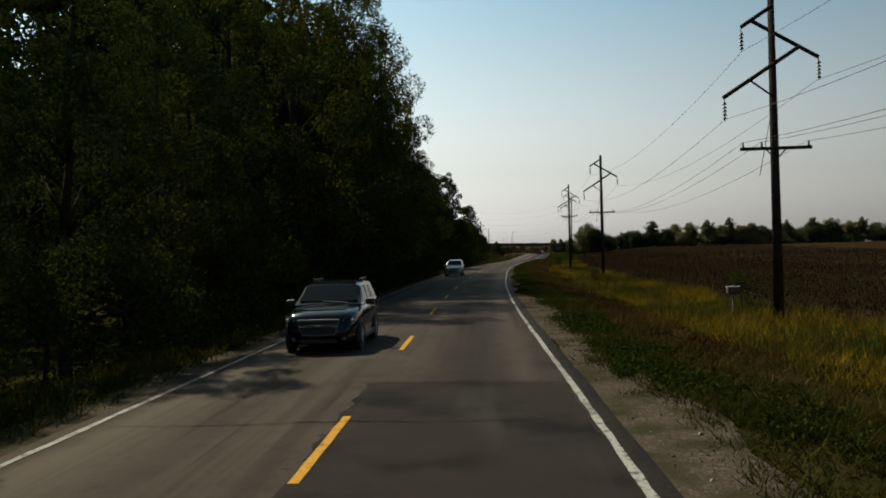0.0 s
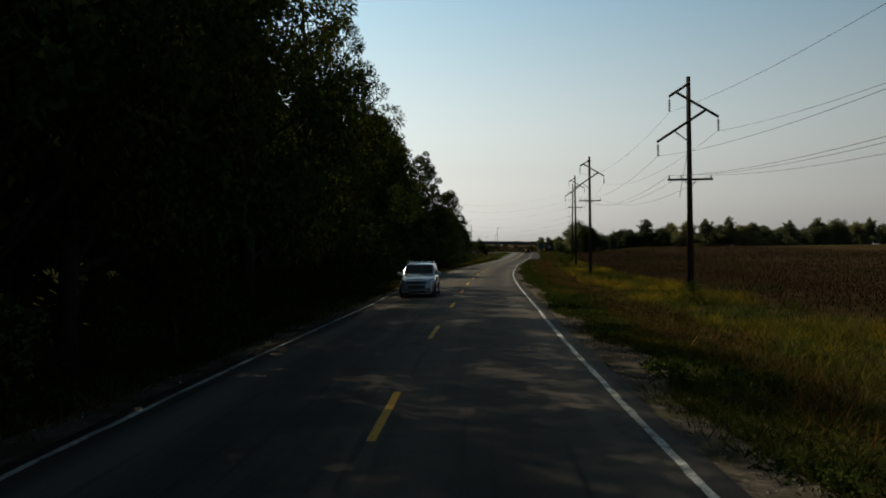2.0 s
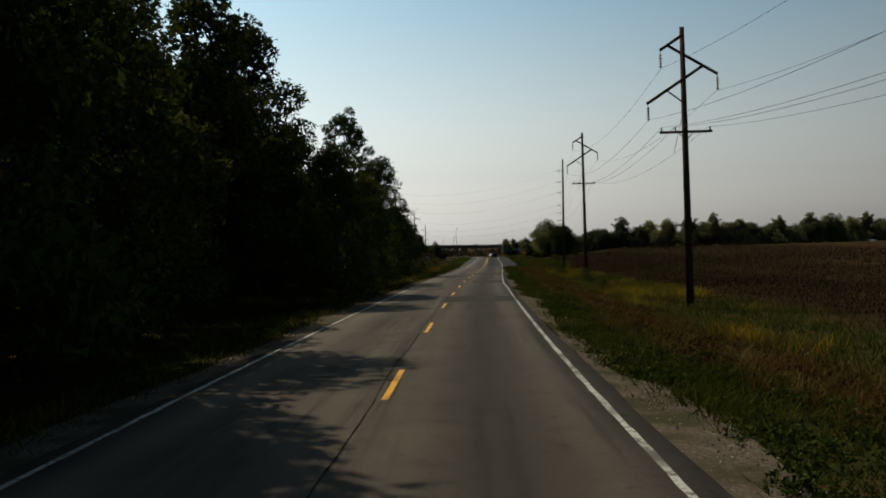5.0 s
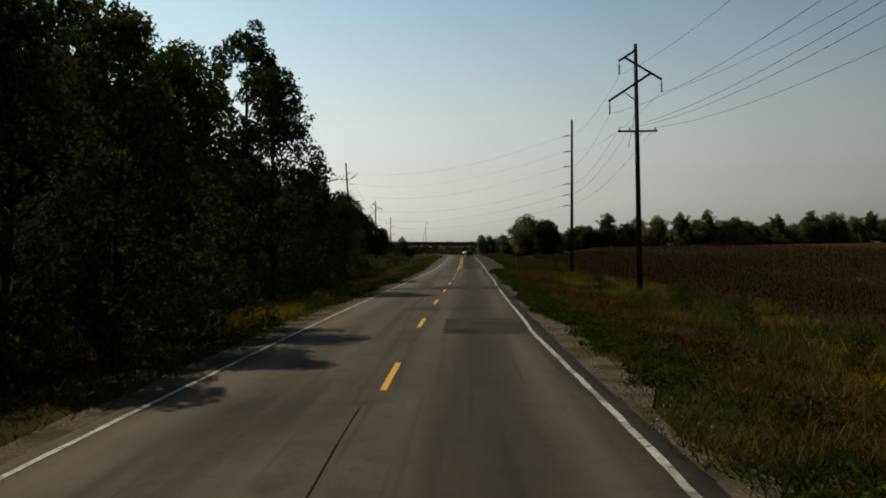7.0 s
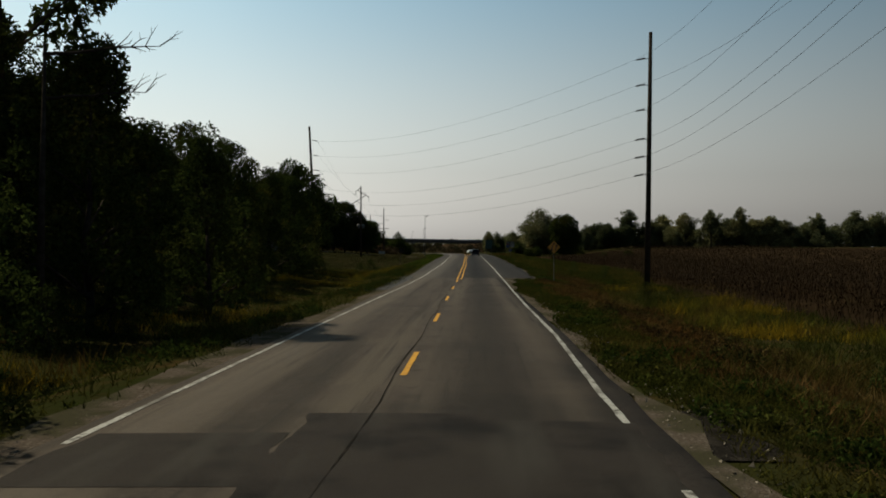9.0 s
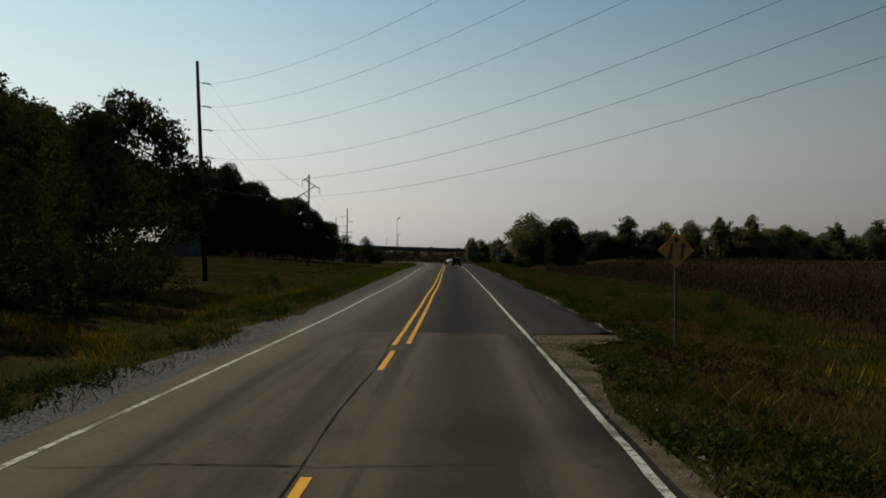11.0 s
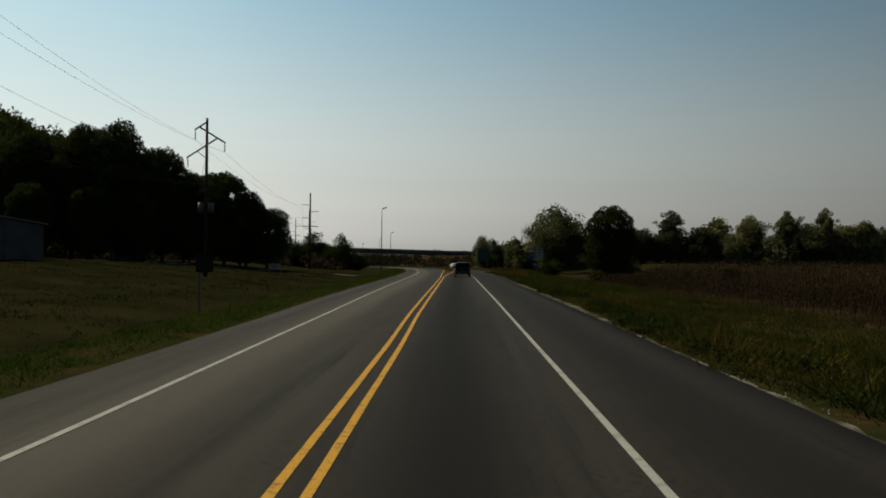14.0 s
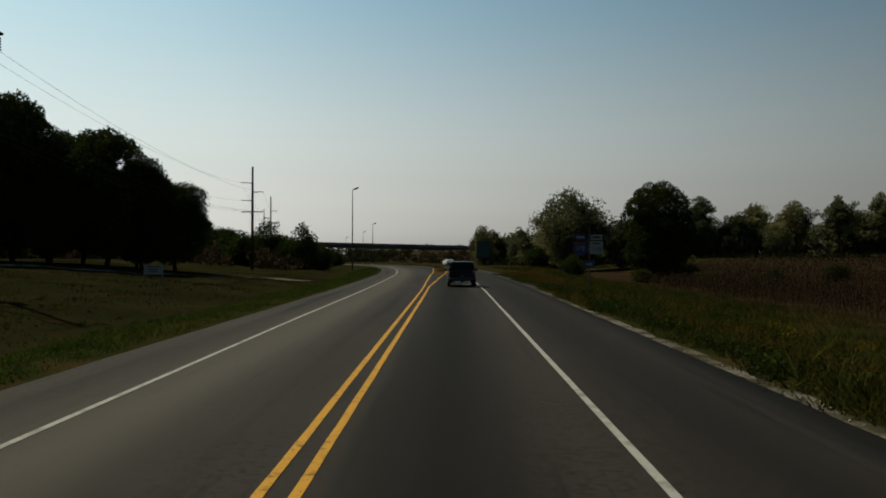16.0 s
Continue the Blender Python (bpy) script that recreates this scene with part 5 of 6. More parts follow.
broad_weeds("weeds", "dark green broad-leaved weeds in clumps down the bank", lambda y: (right_edge(y) + 0.3, right_edge(y) + 8.5), (284, 440), 5200, 0.3, 0.1, 34, LUSH, 62,
            lambda x, y: rumple(x, y, 2.1, 0.8) + 0.7 * rumple(x, y, 7.5, 2.1) > 0.2)
broad_weeds("weeds", "dull brown seeding weeds on the slope of the ditch", lambda y: (right_edge(y) + 2.2, right_edge(y) + 6.5), (-12, 300), 5200, 0.27, 0.085, 30, DUN, 63,
            lambda x, y: rumple(x, y, 2.4, 2.6) + 0.6 * rumple(x, y, 8.0, 0.2) > 0.1)
broad_weeds("weeds", "dark green broad-leaved weeds below the wood", lambda y: (left_edge(y) - 0.4, left_edge(y) - 4.0), (-10, 330), 4200, 0.24, 0.085, 30, LUSH, 64,
            lambda x, y: rumple(x, y, 2.0, 0.4) + 0.6 * rumple(x, y, 6.0, 1.6) > 0.15)
broad_weeds("weeds", "lush green weeds in clumps where the bank flattens out", lambda y: (right_edge(y) + 1.5 + 0.12 * np.maximum(y - 424, 0), right_edge(y) + 13.0 + 0.2 * np.maximum(y - 424, 0)), (384, 476), 1100, 0.42, 0.13, 34, LUSH, 71,
            lambda x, y: rumple(x, y, 4.4, 0.3) + 0.6 * rumple(x, y, 9.0, 2.2) > 0.2)
broad_weeds("weeds", "dark weeds scattered over the rough lawn", lambda y: (left_edge(y) - 3.0, left_edge(y) - 30.0), (300, 440), 1300, 0.17, 0.08, 26, LUSH, 65,
            lambda x, y: rumple(x, y, 3.0, 0.4) + 0.6 * rumple(x, y, 9.0, 1.6) > 0.35)


# loose stones on the gravel shoulder
def stones():
    r = np.random.default_rng(9)
    n = 9000
    y = r.uniform(-10, 480, n)
    right = r.random(n) < 0.8
    u = np.where(right, np.where(y < 283, r.uniform(3.95, 4.9, n), shoulder_right(400) + r.uniform(-0.1, 0.4, n)), r.uniform(-4.8, -4.1, n))
    keep = right | (y < 283)
    y, u = np.concatenate([y[keep], r.uniform(275.5, 283, 900), r.uniform(262, 290, 900)]), np.concatenate([u[keep], r.uniform(3.9, 5.0, 900), r.uniform(-5.2, -4.0, 900)])
    x, yy = at_road(y, u)
    s = (0.01 + 0.028 * r.random(len(y)) ** 3)[:, None]
    c = np.stack([x, yy, road_z(y) + 0.03 - 0.012 * np.abs(u)], -1)
    d = r.normal(size=(len(y), 4, 3)) * 0.35
    base = np.array([[1, 0, 0], [-0.5, 0.9, 0], [-0.5, -0.9, 0], [0, 0, 0.9]])
    p = c[:, None] + (base + d) * s[:, None]
    tri = np.concatenate([p[:, [0, 1, 3]], p[:, [1, 2, 3]], p[:, [2, 0, 3]]])
    tagged(quads("stones", tri, material("pale loose stone", (0.15, 0.13, 0.105), 0.9, island=0.5, spec=0.0)), "small loose stones scattered on the shoulder", "stones", kind="stuff")


stones()

# ---- road mends ----
for y0, y1, u0, u1 in ((6.5, 15.5, -0.1, 3.5), (97.0, 103.0, -0.7, 3.45), (158.2, 163.4, -0.3, 3.45), (187.4, 193, 0.8, 3.4), (217.0, 222.1, -1.0, 1.35), (216.7, 221.7, 1.35, 3.5), (218.3, 220.8, -3.6, -1.0)):
    ribbon("road_patch", u0, u1, y0, y1, 0.0545, PATCH, road, "darker asphalt patch", step=0.4, ragged=0.07)
for y0, y1, u1 in ((7.5, 15.0, 5.0), (99.5, 104.0, 4.75), (160.8, 164.6, 5.1), (219.8, 222.8, 4.95)):
    ribbon("apron", 3.95, u1, y0, y1, 0.044 if y0 == 99.5 else 0.016, APRON, road, "dark crumbling asphalt apron at the verge", step=0.4, ragged=0.12)
ribbon("sealed_crack", lambda y: -0.17 + 0.04 * math.sin(y * 0.6), lambda y: -0.15 + 0.04 * math.sin(y * 0.6 + 0.1), 202, 284, 0.0605, SEAL, road, step=0.7, ragged=0.012)
ribbon("sealed_crack", lambda y: -0.2 + 0.03 * math.sin(y * 0.6), lambda y: -0.182 + 0.03 * math.sin(y * 0.6 + 0.1), 94, 176, 0.0605, SEAL, road, step=0.7, ragged=0.012)
def crack(y, u0, u1, seed):
    """A thin wandering crack across the road."""
    r = np.random.default_rng(seed)
    u = np.arange(u0, u1, 0.13)
    yy = y + np.cumsum(r.normal(0, 0.022, len(u))) + 0.03 * np.sin(u * 2.1 + seed)
    half = 0.006 + 0.016 * r.random(len(u)) * np.sin(np.linspace(0, np.pi, len(u)))
    rows = []
    for side in (-1, 1):
        x, v = at_road(yy + side * half, u)
        rows.append(np.stack([x, v, road_z(yy) + 0.061 - 0.012 * np.sqrt(u * u + 0.36)], -1))
    n = len(u)
    k = np.arange(n - 1)
    raw("cross_crack", np.concatenate(rows), np.stack([k, k + 1, n + k + 1, n + k], -1), SEAL, road)


for k, (y, u0, u1) in enumerate(((12.0, -3.4, 3.3), (15.6, -1, 3.4), (216.5, -0.5, 3.4), (278.9, -2.9, 2.6), (277.6, -2.4, -0.4), (277.8, 0.8, 2.7), (242, -3.3, -0.4), (169, -2.5, 3), (36.4, -2.0, 2.9), (62, -3.2, 1.0),
                                 (84, 0.2, 3.3), (118, -3.0, 2.0), (137, -1.0, 3.3), (198, -3.3, 1.8), (253, -0.5, 3.2), (266, -3.2, 2.2), (305, -3.0, 0.2), (322, 0.5, 5.0), (351, -4.2, 1.0), (374, 0.4, 4.4))):
    crack(y, u0, u1, 40 + k)

def saw_cut(y0, u0, y1, u1, half):
    """A tarred cut that runs aslant over the road, under the paint."""
    f = np.linspace(0, 1, 60)
    y, u = y0 + (y1 - y0) * f + 0.05 * np.sin(f * 23), u0 + (u1 - u0) * f
    rows = []
    for side in (-1, 1):
        a, b = at_road(y + side * half * 0.46, u + side * half)
        rows.append(np.stack([a, b, road_z(y) + 0.0555 - 0.012 * np.sqrt(u * u + 0.36)], -1))
    k = np.arange(59)
    raw("saw_cut", np.concatenate(rows), np.stack([k, k + 1, 61 + k, 60 + k], -1), TAR, road)


TAR = material("weathered grey tar", (0.0155, 0.0128, 0.011), 0.7, spec=0.02)
saw_cut(313.9, -4.6, 296.8, 6.1, 0.042)

# ---- gravel drive across the lawn ----
def drive():
    f = np.linspace(0, 1, 40)
    x0, y0 = at_road(470.0, -6.4)
    cx, cy = x0 + (6.0 - x0) * f, y0 + (451.0 - y0) * f + 3.0 * np.sin(f * 3.1)
    rows = []
    for w in (-1.5, 0, 1.5):
        rows.append(np.stack([cx, cy + w, land_z(cx, cy + w) + 0.05], -1))
    v = np.stack(rows, 1)
    idx = np.arange(120).reshape(40, 3)
    faces = np.stack([idx[:-1, :-1], idx[:-1, 1:], idx[1:, 1:], idx[1:, :-1]], -1).reshape(-1, 4)
    tagged(raw("drive", v.reshape(-1, 3), faces, PALE_GRAVEL), "pale gravel drive across the lawn", "drive", kind="structure")


drive()

# ---- signs ----
SIGN_YELLOW = material("yellow sign sheeting", (0.55, 0.21, 0.014), 0.6, spots=(((0.42, 0.15, 0.012), 3.0, 0.5, 0.8),))
SIGN_BLACK = material("black sign paint", (0.012, 0.012, 0.012), 0.5)
SIGN_WHITE = material("white sign sheeting", (0.2, 0.2, 0.19), 0.6, spots=(((0.22, 0.215, 0.2), 4.0, 0.5, 0.75),))
SIGN_BLUE = material("blue sign sheeting", (0.008, 0.02, 0.085), 0.6)
SIGN_RED = material("red sign sheeting", (0.12, 0.015, 0.02), 0.6)
SIGN_GREEN = material("green sign sheeting", (0.005, 0.03, 0.023), 0.6)
POST = material("galvanised sign post", (0.035, 0.034, 0.032), 0.7, 0.2)
DARK = material("dark weathered timber", (0.02, 0.018, 0.015), 0.9, spec=0.0, spots=(((0.032, 0.028, 0.022), 3.0, 0.45, 0.65),), bump=0.3, bump_scale=12)
POST_WOOD = material("weathered sign timber", (0.12, 0.095, 0.07), 0.85, bump=0.3, bump_scale=20)


def plate(bm, pts, y=0.0, thick=0.01):
    front = [bm.verts.new((x, y, z)) for x, z in pts]
    back = [bm.verts.new((x, y + thick, z)) for x, z in pts]
    bm.faces.new(front)
    bm.faces.new(back[::-1])
    for k in range(len(pts)):
        j = (k + 1) % len(pts)
        bm.faces.new([front[k], back[k], back[j], front[j]])
    return bm


def lettering(text, size, at, mat, parent):
    cu = bpy.data.curves.new("lettering", "FONT")
    cu.body, cu.size, cu.align_x, cu.align_y, cu.extrude = text, size, "CENTER", "CENTER", 0.002
    cu.materials.append(mat)
    ob = new("lettering", cu)
    ob.parent = parent
    ob.matrix_basis = pose(*at, 90, 0, 0)


def diamond_sign(x, y, zc):
    root = thing("warning_sign", "yellow diamond warning sign with two black arrows", "road sign", (x, y, 0), -7)
    part("post", box(bmesh.new(), 0, 0.04, (zc + 0.4 + float(land_z(x, y)) - 0.3) / 2, 0.07, 0.05, zc + 0.4 - float(land_z(x, y)) + 0.3), POST, root)
    r = 0.545
    part("sign_face", plate(bmesh.new(), [(0, zc - r), (r, zc), (0, zc + r), (-r, zc)]), SIGN_YELLOW, root)
    for name, turn, cx, cz in (("arrow", 190, -0.17, zc - 0.08), ("arrow", 10, 0.19, zc - 0.02)):
        t = radians(turn)
        shape = [(-0.04, -0.27), (0.04, -0.27), (0.04, 0.1), (0.12, 0.1), (0, 0.27), (-0.12, 0.1), (-0.04, 0.1)]
        pts = [(cx + a * math.cos(t) + b * math.sin(t), cz - a * math.sin(t) + b * math.cos(t)) for a, b in shape]
        part(name, plate(bmesh.new(), pts, -0.006, 0.004), SIGN_BLACK, root, "black arrow")
    pts = [(0.06 * math.cos(k * 0.52), zc + 0.3 + 0.1 * math.sin(k * 0.52)) for k in range(12)]
    part("divider_symbol", plate(bmesh.new(), pts, -0.006, 0.004), SIGN_BLACK, root, "black divider symbol")


diamond_sign(34.95, 280.9, 2.66)


def route_signs(x, y):
    g = float(land_z(x, y))
    root = thing("route_sign", "pair of route markers, blue shield and white plate, on one post", "road sign", (x, y, 0), -8)
    part("post", box(bmesh.new(), 0.05, 0.04, (g - 0.3 + 5.4) / 2, 0.08, 0.06, 5.4 - g + 0.3), POST, root)
    shield = [(-1.12, 3.75), (-1.02, 3.45), (-0.6, 3.25), (-0.18, 3.45), (-0.08, 3.75), (-0.16, 4.3), (-0.6, 4.22), (-1.04, 4.3)]
    part("shield", plate(bmesh.new(), shield), SIGN_BLUE, root, "blue interstate shield")
    part("shield_band", plate(bmesh.new(), [(-1.03, 4.08), (-0.17, 4.08), (-0.16, 4.29), (-0.6, 4.21), (-1.04, 4.29)], -0.006, 0.004), SIGN_RED, root, "red band")
    lettering("172", 0.44, (-0.6, -0.012, 3.8), SIGN_WHITE, root)
    part("plate", plate(bmesh.new(), [(0.08, 3.4), (1.0, 3.4), (1.0, 4.3), (0.08, 4.3)]), SIGN_WHITE, root, "white route plate")
    lettering("110", 0.46, (0.54, -0.012, 3.72), SIGN_BLACK, root)
    part("text_bar", plate(bmesh.new(), [(0.3, 4.1), (0.78, 4.1), (0.78, 4.19), (0.3, 4.19)], -0.006, 0.004), SIGN_BLACK, root)
    for x0, x1, mat in ((-1.0, -0.2, SIGN_BLUE), (0.14, 0.94, SIGN_WHITE)):
        top = part("direction_plate", plate(bmesh.new(), [(x0, 4.4), (x1, 4.4), (x1, 4.78), (x0, 4.78)]), mat, root)
        part("text_bar", plate(bmesh.new(), [(x0 + 0.12, 4.52), (x1 - 0.12, 4.52), (x1 - 0.12, 4.66), (x0 + 0.12, 4.66)], -0.006, 0.004), SIGN_BLACK if mat is SIGN_WHITE else SIGN_WHITE, root)
    arrow = part("arrow_plate", plate(bmesh.new(), [(-0.35, 2.4), (0.4, 2.4), (0.4, 2.95), (-0.35, 2.95)]), SIGN_BLUE, root)
    part("arrow", plate(bmesh.new(), [(-0.2, 2.62), (0.1, 2.62), (0.1, 2.54), (0.28, 2.68), (0.1, 2.82), (0.1, 2.74), (-0.2, 2.74)], -0.006, 0.004), SIGN_WHITE, root)


route_signs(58.05, 428)


def board_sign(name, label, x, y, w, h, z0, mat, turn=-8, legs=2):
    g = float(land_z(x, y))
    root = thing(name, label, "sign", (x, y, 0), turn)
    part("board", box(bmesh.new(), 0, 0, g + z0 + h / 2, w, 0.05, h), mat, root)
    for k in range(legs):
        px = (-w / 2 + 0.04, w / 2 - 0.04)[k] if legs == 2 else -w / 2 + 0.2
        part("post", box(bmesh.new(), px, 0.06, g + (z0 + h) / 2 - 0.2, 0.1, 0.1, z0 + h + 0.45), POST_WOOD, root)
    return root


b = board_sign("yard_sign", "white two-post notice board on the grass", 25.0, 443, 1.6, 0.8, 0.75, SIGN_WHITE)
for k in range(3):
    g = float(land_z(25.0, 443))
    part("text_bar", box(bmesh.new(), 0, -0.03, g + 1.4 - 0.2 * k, 1.1 - 0.2 * k, 0.01, 0.08), POST, b)
board_sign("sign_back", "dark weathered board on one post facing away", 26.75, 373, 0.95, 0.98, 2.25, DARK, -8, 1)
root = thing("guide_sign", "large green guide sign before the far trees", "road sign", (72.0, 553, 0), -8)
part("panel", box(bmesh.new(), 0, 0, 5.25, 2.9, 0.08, 3.6, bevel=0.02), SIGN_GREEN, root)
for px in (-1.0, 1.0):
    g = float(land_z(72.0, 553))
    part("post", tube(bmesh.new(), (px, 0.12, g - 0.3), (px, 0.12, 6.8), 0.1, 0.1, 8), POST, root)
g = float(land_z(14.7, 43))
root = thing("mailbox", "faded red-brown box with a pale lid on a short post", "mailbox", (14.7, 43, 0), -5)
part("post", box(bmesh.new(), 0, 0, g + 0.35, 0.1, 0.1, 1.3), POST_WOOD, root)
part("body", box(bmesh.new(), 0, 0, g + 1.1, 0.62, 0.4, 0.36, bevel=0.08), material("faded red-brown paint", (0.07, 0.03, 0.025), 0.7, spots=(((0.12, 0.09, 0.08), 6.0, 0.5, 0.7),)), root)
part("lid", box(bmesh.new(), 0, 0, g + 1.3, 0.66, 0.44, 0.05, bevel=0.015), SIGN_WHITE, root, "pale worn lid")

root = thing("culvert_slab", "pale cracked concrete culvert slab in the grass", "slab", (37.3, 298.6, float(land_z(37.3, 298.6)) + 0.02), -30)
part("slab", box(bmesh.new(), 0, 0, 0.0, 1.3, 0.8, 0.14, bevel=0.03), material("pale concrete", (0.085, 0.08, 0.072), 0.9, spec=0.0, spots=(((0.12, 0.11, 0.1), 3.0, 0.45, 0.7),), bump=0.4, bump_scale=14), root)

# ---- barn, shed and tank ----
ROOF = material("pale corrugated roof metal", (0.15, 0.15, 0.148), 0.6, 0.0, spots=(((0.125, 0.115, 0.105), 0.4, 0.45, 0.7),))
SIDING = material("weathered grey-blue siding", (0.04, 0.044, 0.047), 0.8, spots=(((0.026, 0.027, 0.028), 0.5, 0.45, 0.7),))


def barn(x, y, z, turn, length, width, label):
    """A long building: a short roof slopes down to an open front, a long one to the back."""
    root = thing("barn", label, "barn", (x, y, z), turn)
    L, W = length / 2, width / 2
    front, low, ridge, back = -W - 2.6, 2.6, 5.5, 4.4
    part("side_wall", box(bmesh.new(), 0, W, back / 2 - 0.5, length, 0.15, back + 0.8), SIDING, root)
    # dark sheet in place of the shade inside the open front
    part("front_wall", box(bmesh.new(), 0, front + 0.5, low / 2 - 0.5, length, 0.15, low + 0.8), DARK, root, "dark sheet for the shaded open front")
    for k in range(7):
        part("front_post", box(bmesh.new(), -L + 0.2 + (length - 0.4) * k / 6, front + 0.3, low / 2 - 0.3, 0.16, 0.16, low + 0.6), POST_WOOD, root)
    for x0 in (-L, L):
        bm = bmesh.new()
        pts = [(-W, -0.8), (W, -0.8), (W, back), (-W, ridge)]
        f = [bm.verts.new((x0, a, b)) for a, b in pts]
        k = [bm.verts.new((x0 + 0.15, a, b)) for a, b in pts]
        bm.faces.new(f), bm.faces.new(k[::-1])
        for i in range(4):
            bm.faces.new([f[i], k[i], k[(i + 1) % 4], f[(i + 1) % 4]])
        wall = part("gable_wall", bm, SIDING, root, "weathered grey-blue gable siding")
        for q in range(1, 4):
            part("panel_seam", box(bmesh.new(), x0 + (0.17 if x0 > 0 else -0.02), -W + width * q / 4, 2.0, 0.03, 0.08, 4.2), POST, wall)
    for name, ya, za, yb, zb in (("front_roof", front, low, -W, ridge + 0.15), ("back_roof", -W, ridge + 0.15, W + 0.4, back + 0.08)):
        bm = bmesh.new()
        n = 60
        v = []
        for k in range(n + 1):
            xx = -L - 0.6 + (length + 1.2) * k / n
            lift = 0.03 * (k % 2)
            v.append((bm.verts.new((xx, ya, za + lift)), bm.verts.new((xx, yb, zb + lift))))
        for p, q in zip(v, v[1:]):
            bm.faces.new([p[0], q[0], q[1], p[1]])
        roof = part(name, bm, ROOF, root, "pale corrugated metal roof")
        so = roof.modifiers.new("thickness", "SOLIDIFY")
        so.thickness = 0.12
    for k in range(3):
        part("roof_vent", box(bmesh.new(), L - length * (0.34 + 0.2 * k), front + 0.3, low + 0.75, 0.3, 0.3, 1.5), DARK, root)
    part("door", box(bmesh.new(), L + 0.2, 1.5, 1.5, 0.06, 3.2, 3.2), SIDING, root)
    return root


barn(-13.87, 436.9, 2.7, -40, 22.5, 9.5, "long low barn with a pale metal roof and weathered grey siding")
TANK = material("white tank paint", (0.17, 0.17, 0.165), 0.5)
x, y = -9.6, 398.8
g = float(land_z(x, y)) - 0.1
root = thing("gas_tank", "white horizontal gas tank on two feet", "tank", (x, y, g), 0)
bm = bmesh.new()
bmesh.ops.create_uvsphere(bm, u_segments=20, v_segments=14, radius=0.6)
for v in bm.verts:
    v.co = Vector((v.co.x + math.copysign(1.9, v.co.x) if abs(v.co.x) > 0.01 else v.co.x, v.co.y, v.co.z + 1.0))
part("vessel", bm, TANK, root, smooth=True)
for px in (-1.3, 1.3):
    part("foot", box(bmesh.new(), px, 0, 0.2, 0.25, 0.8, 0.7), CONCRETE, root)

# ---- vehicles, standing ----
GLASS = material("dark tinted glass", (0.004, 0.0055, 0.007), 0.06, spec=0.08)
RUBBER = material("black tyre rubber", (0.016, 0.016, 0.016), 0.85)
RIM = material("silver alloy", (0.4, 0.4, 0.41), 0.3, 0.9)
CHROME = material("chrome trim", (0.6, 0.6, 0.6), 0.15, 1.0)
BLACK_TRIM = material("black plastic trim", (0.014, 0.014, 0.015), 0.55)
LENS_CLEAR = material("smoky clear lamp lens", (0.09, 0.1, 0.11), 0.08, 0.0, coat=0.8)
REFLECTOR = material("bright lamp reflector", (0.75, 0.77, 0.8), 0.12, 1.0)
LENS_RED = material("red lamp lens", (0.16, 0.008, 0.008), 0.2, coat=0.5)
LENS_AMBER = material("amber lamp lens", (0.3, 0.14, 0.05), 0.15, coat=0.4)
PAINT_DARK = material("black metallic paint", (0.004, 0.005, 0.0065), 0.1, 0.0, spec=0.3)
PAINT_SILVER = material("silver-blue metallic paint", (0.2, 0.23, 0.25), 0.32, 0.5, coat=1.0)
PAINT_MAROON = material("dark maroon paint", (0.006, 0.0042, 0.0045), 0.4, 0.0, spec=0.12)
PAINT_WHITE = material("white car paint", (0.6, 0.61, 0.6), 0.3, coat=0.8)


def loft(stations, mirror=True):
    """stations: rows of section points (x, y, z) for x >= 0 from the centre's top round to the centre's bottom; mirrored and skinned."""
    bm = bmesh.new()
    rings = []
    for sec in stations:
        half = [bm.verts.new(p) for p in sec]
        other = [bm.verts.new((-p[0], p[1], p[2])) if p[0] > 1e-6 else None for p in sec]
        rings.append(half + [v for v in reversed(other) if v])
    for a, b in zip(rings, rings[1:]):
        n = len(a)
        for k in range(n):
            bm.faces.new([a[k], b[k], b[(k + 1) % n], a[(k + 1) % n]])
    bm.faces.new(rings[0])
    bm.faces.new(rings[-1][::-1])
    bmesh.ops.recalc_face_normals(bm, faces=bm.faces)
    return bm


def slab(pts, thick, out):
    """A thin panel: corner points pushed out along a direction."""
    bm = bmesh.new()
    o = Vector(out).normalized()
    a = [bm.verts.new(Vector(p) + o * 0.004) for p in pts]
    b = [bm.verts.new(Vector(p) + o * (0.004 + thick)) for p in pts]
    bm.faces.new(a), bm.faces.new(b[::-1])
    for k in range(len(pts)):
        j = (k + 1) % len(pts)
        bm.faces.new([a[k], b[k], b[j], a[j]])
    bmesh.ops.recalc_face_normals(bm, faces=bm.faces)
    return bm


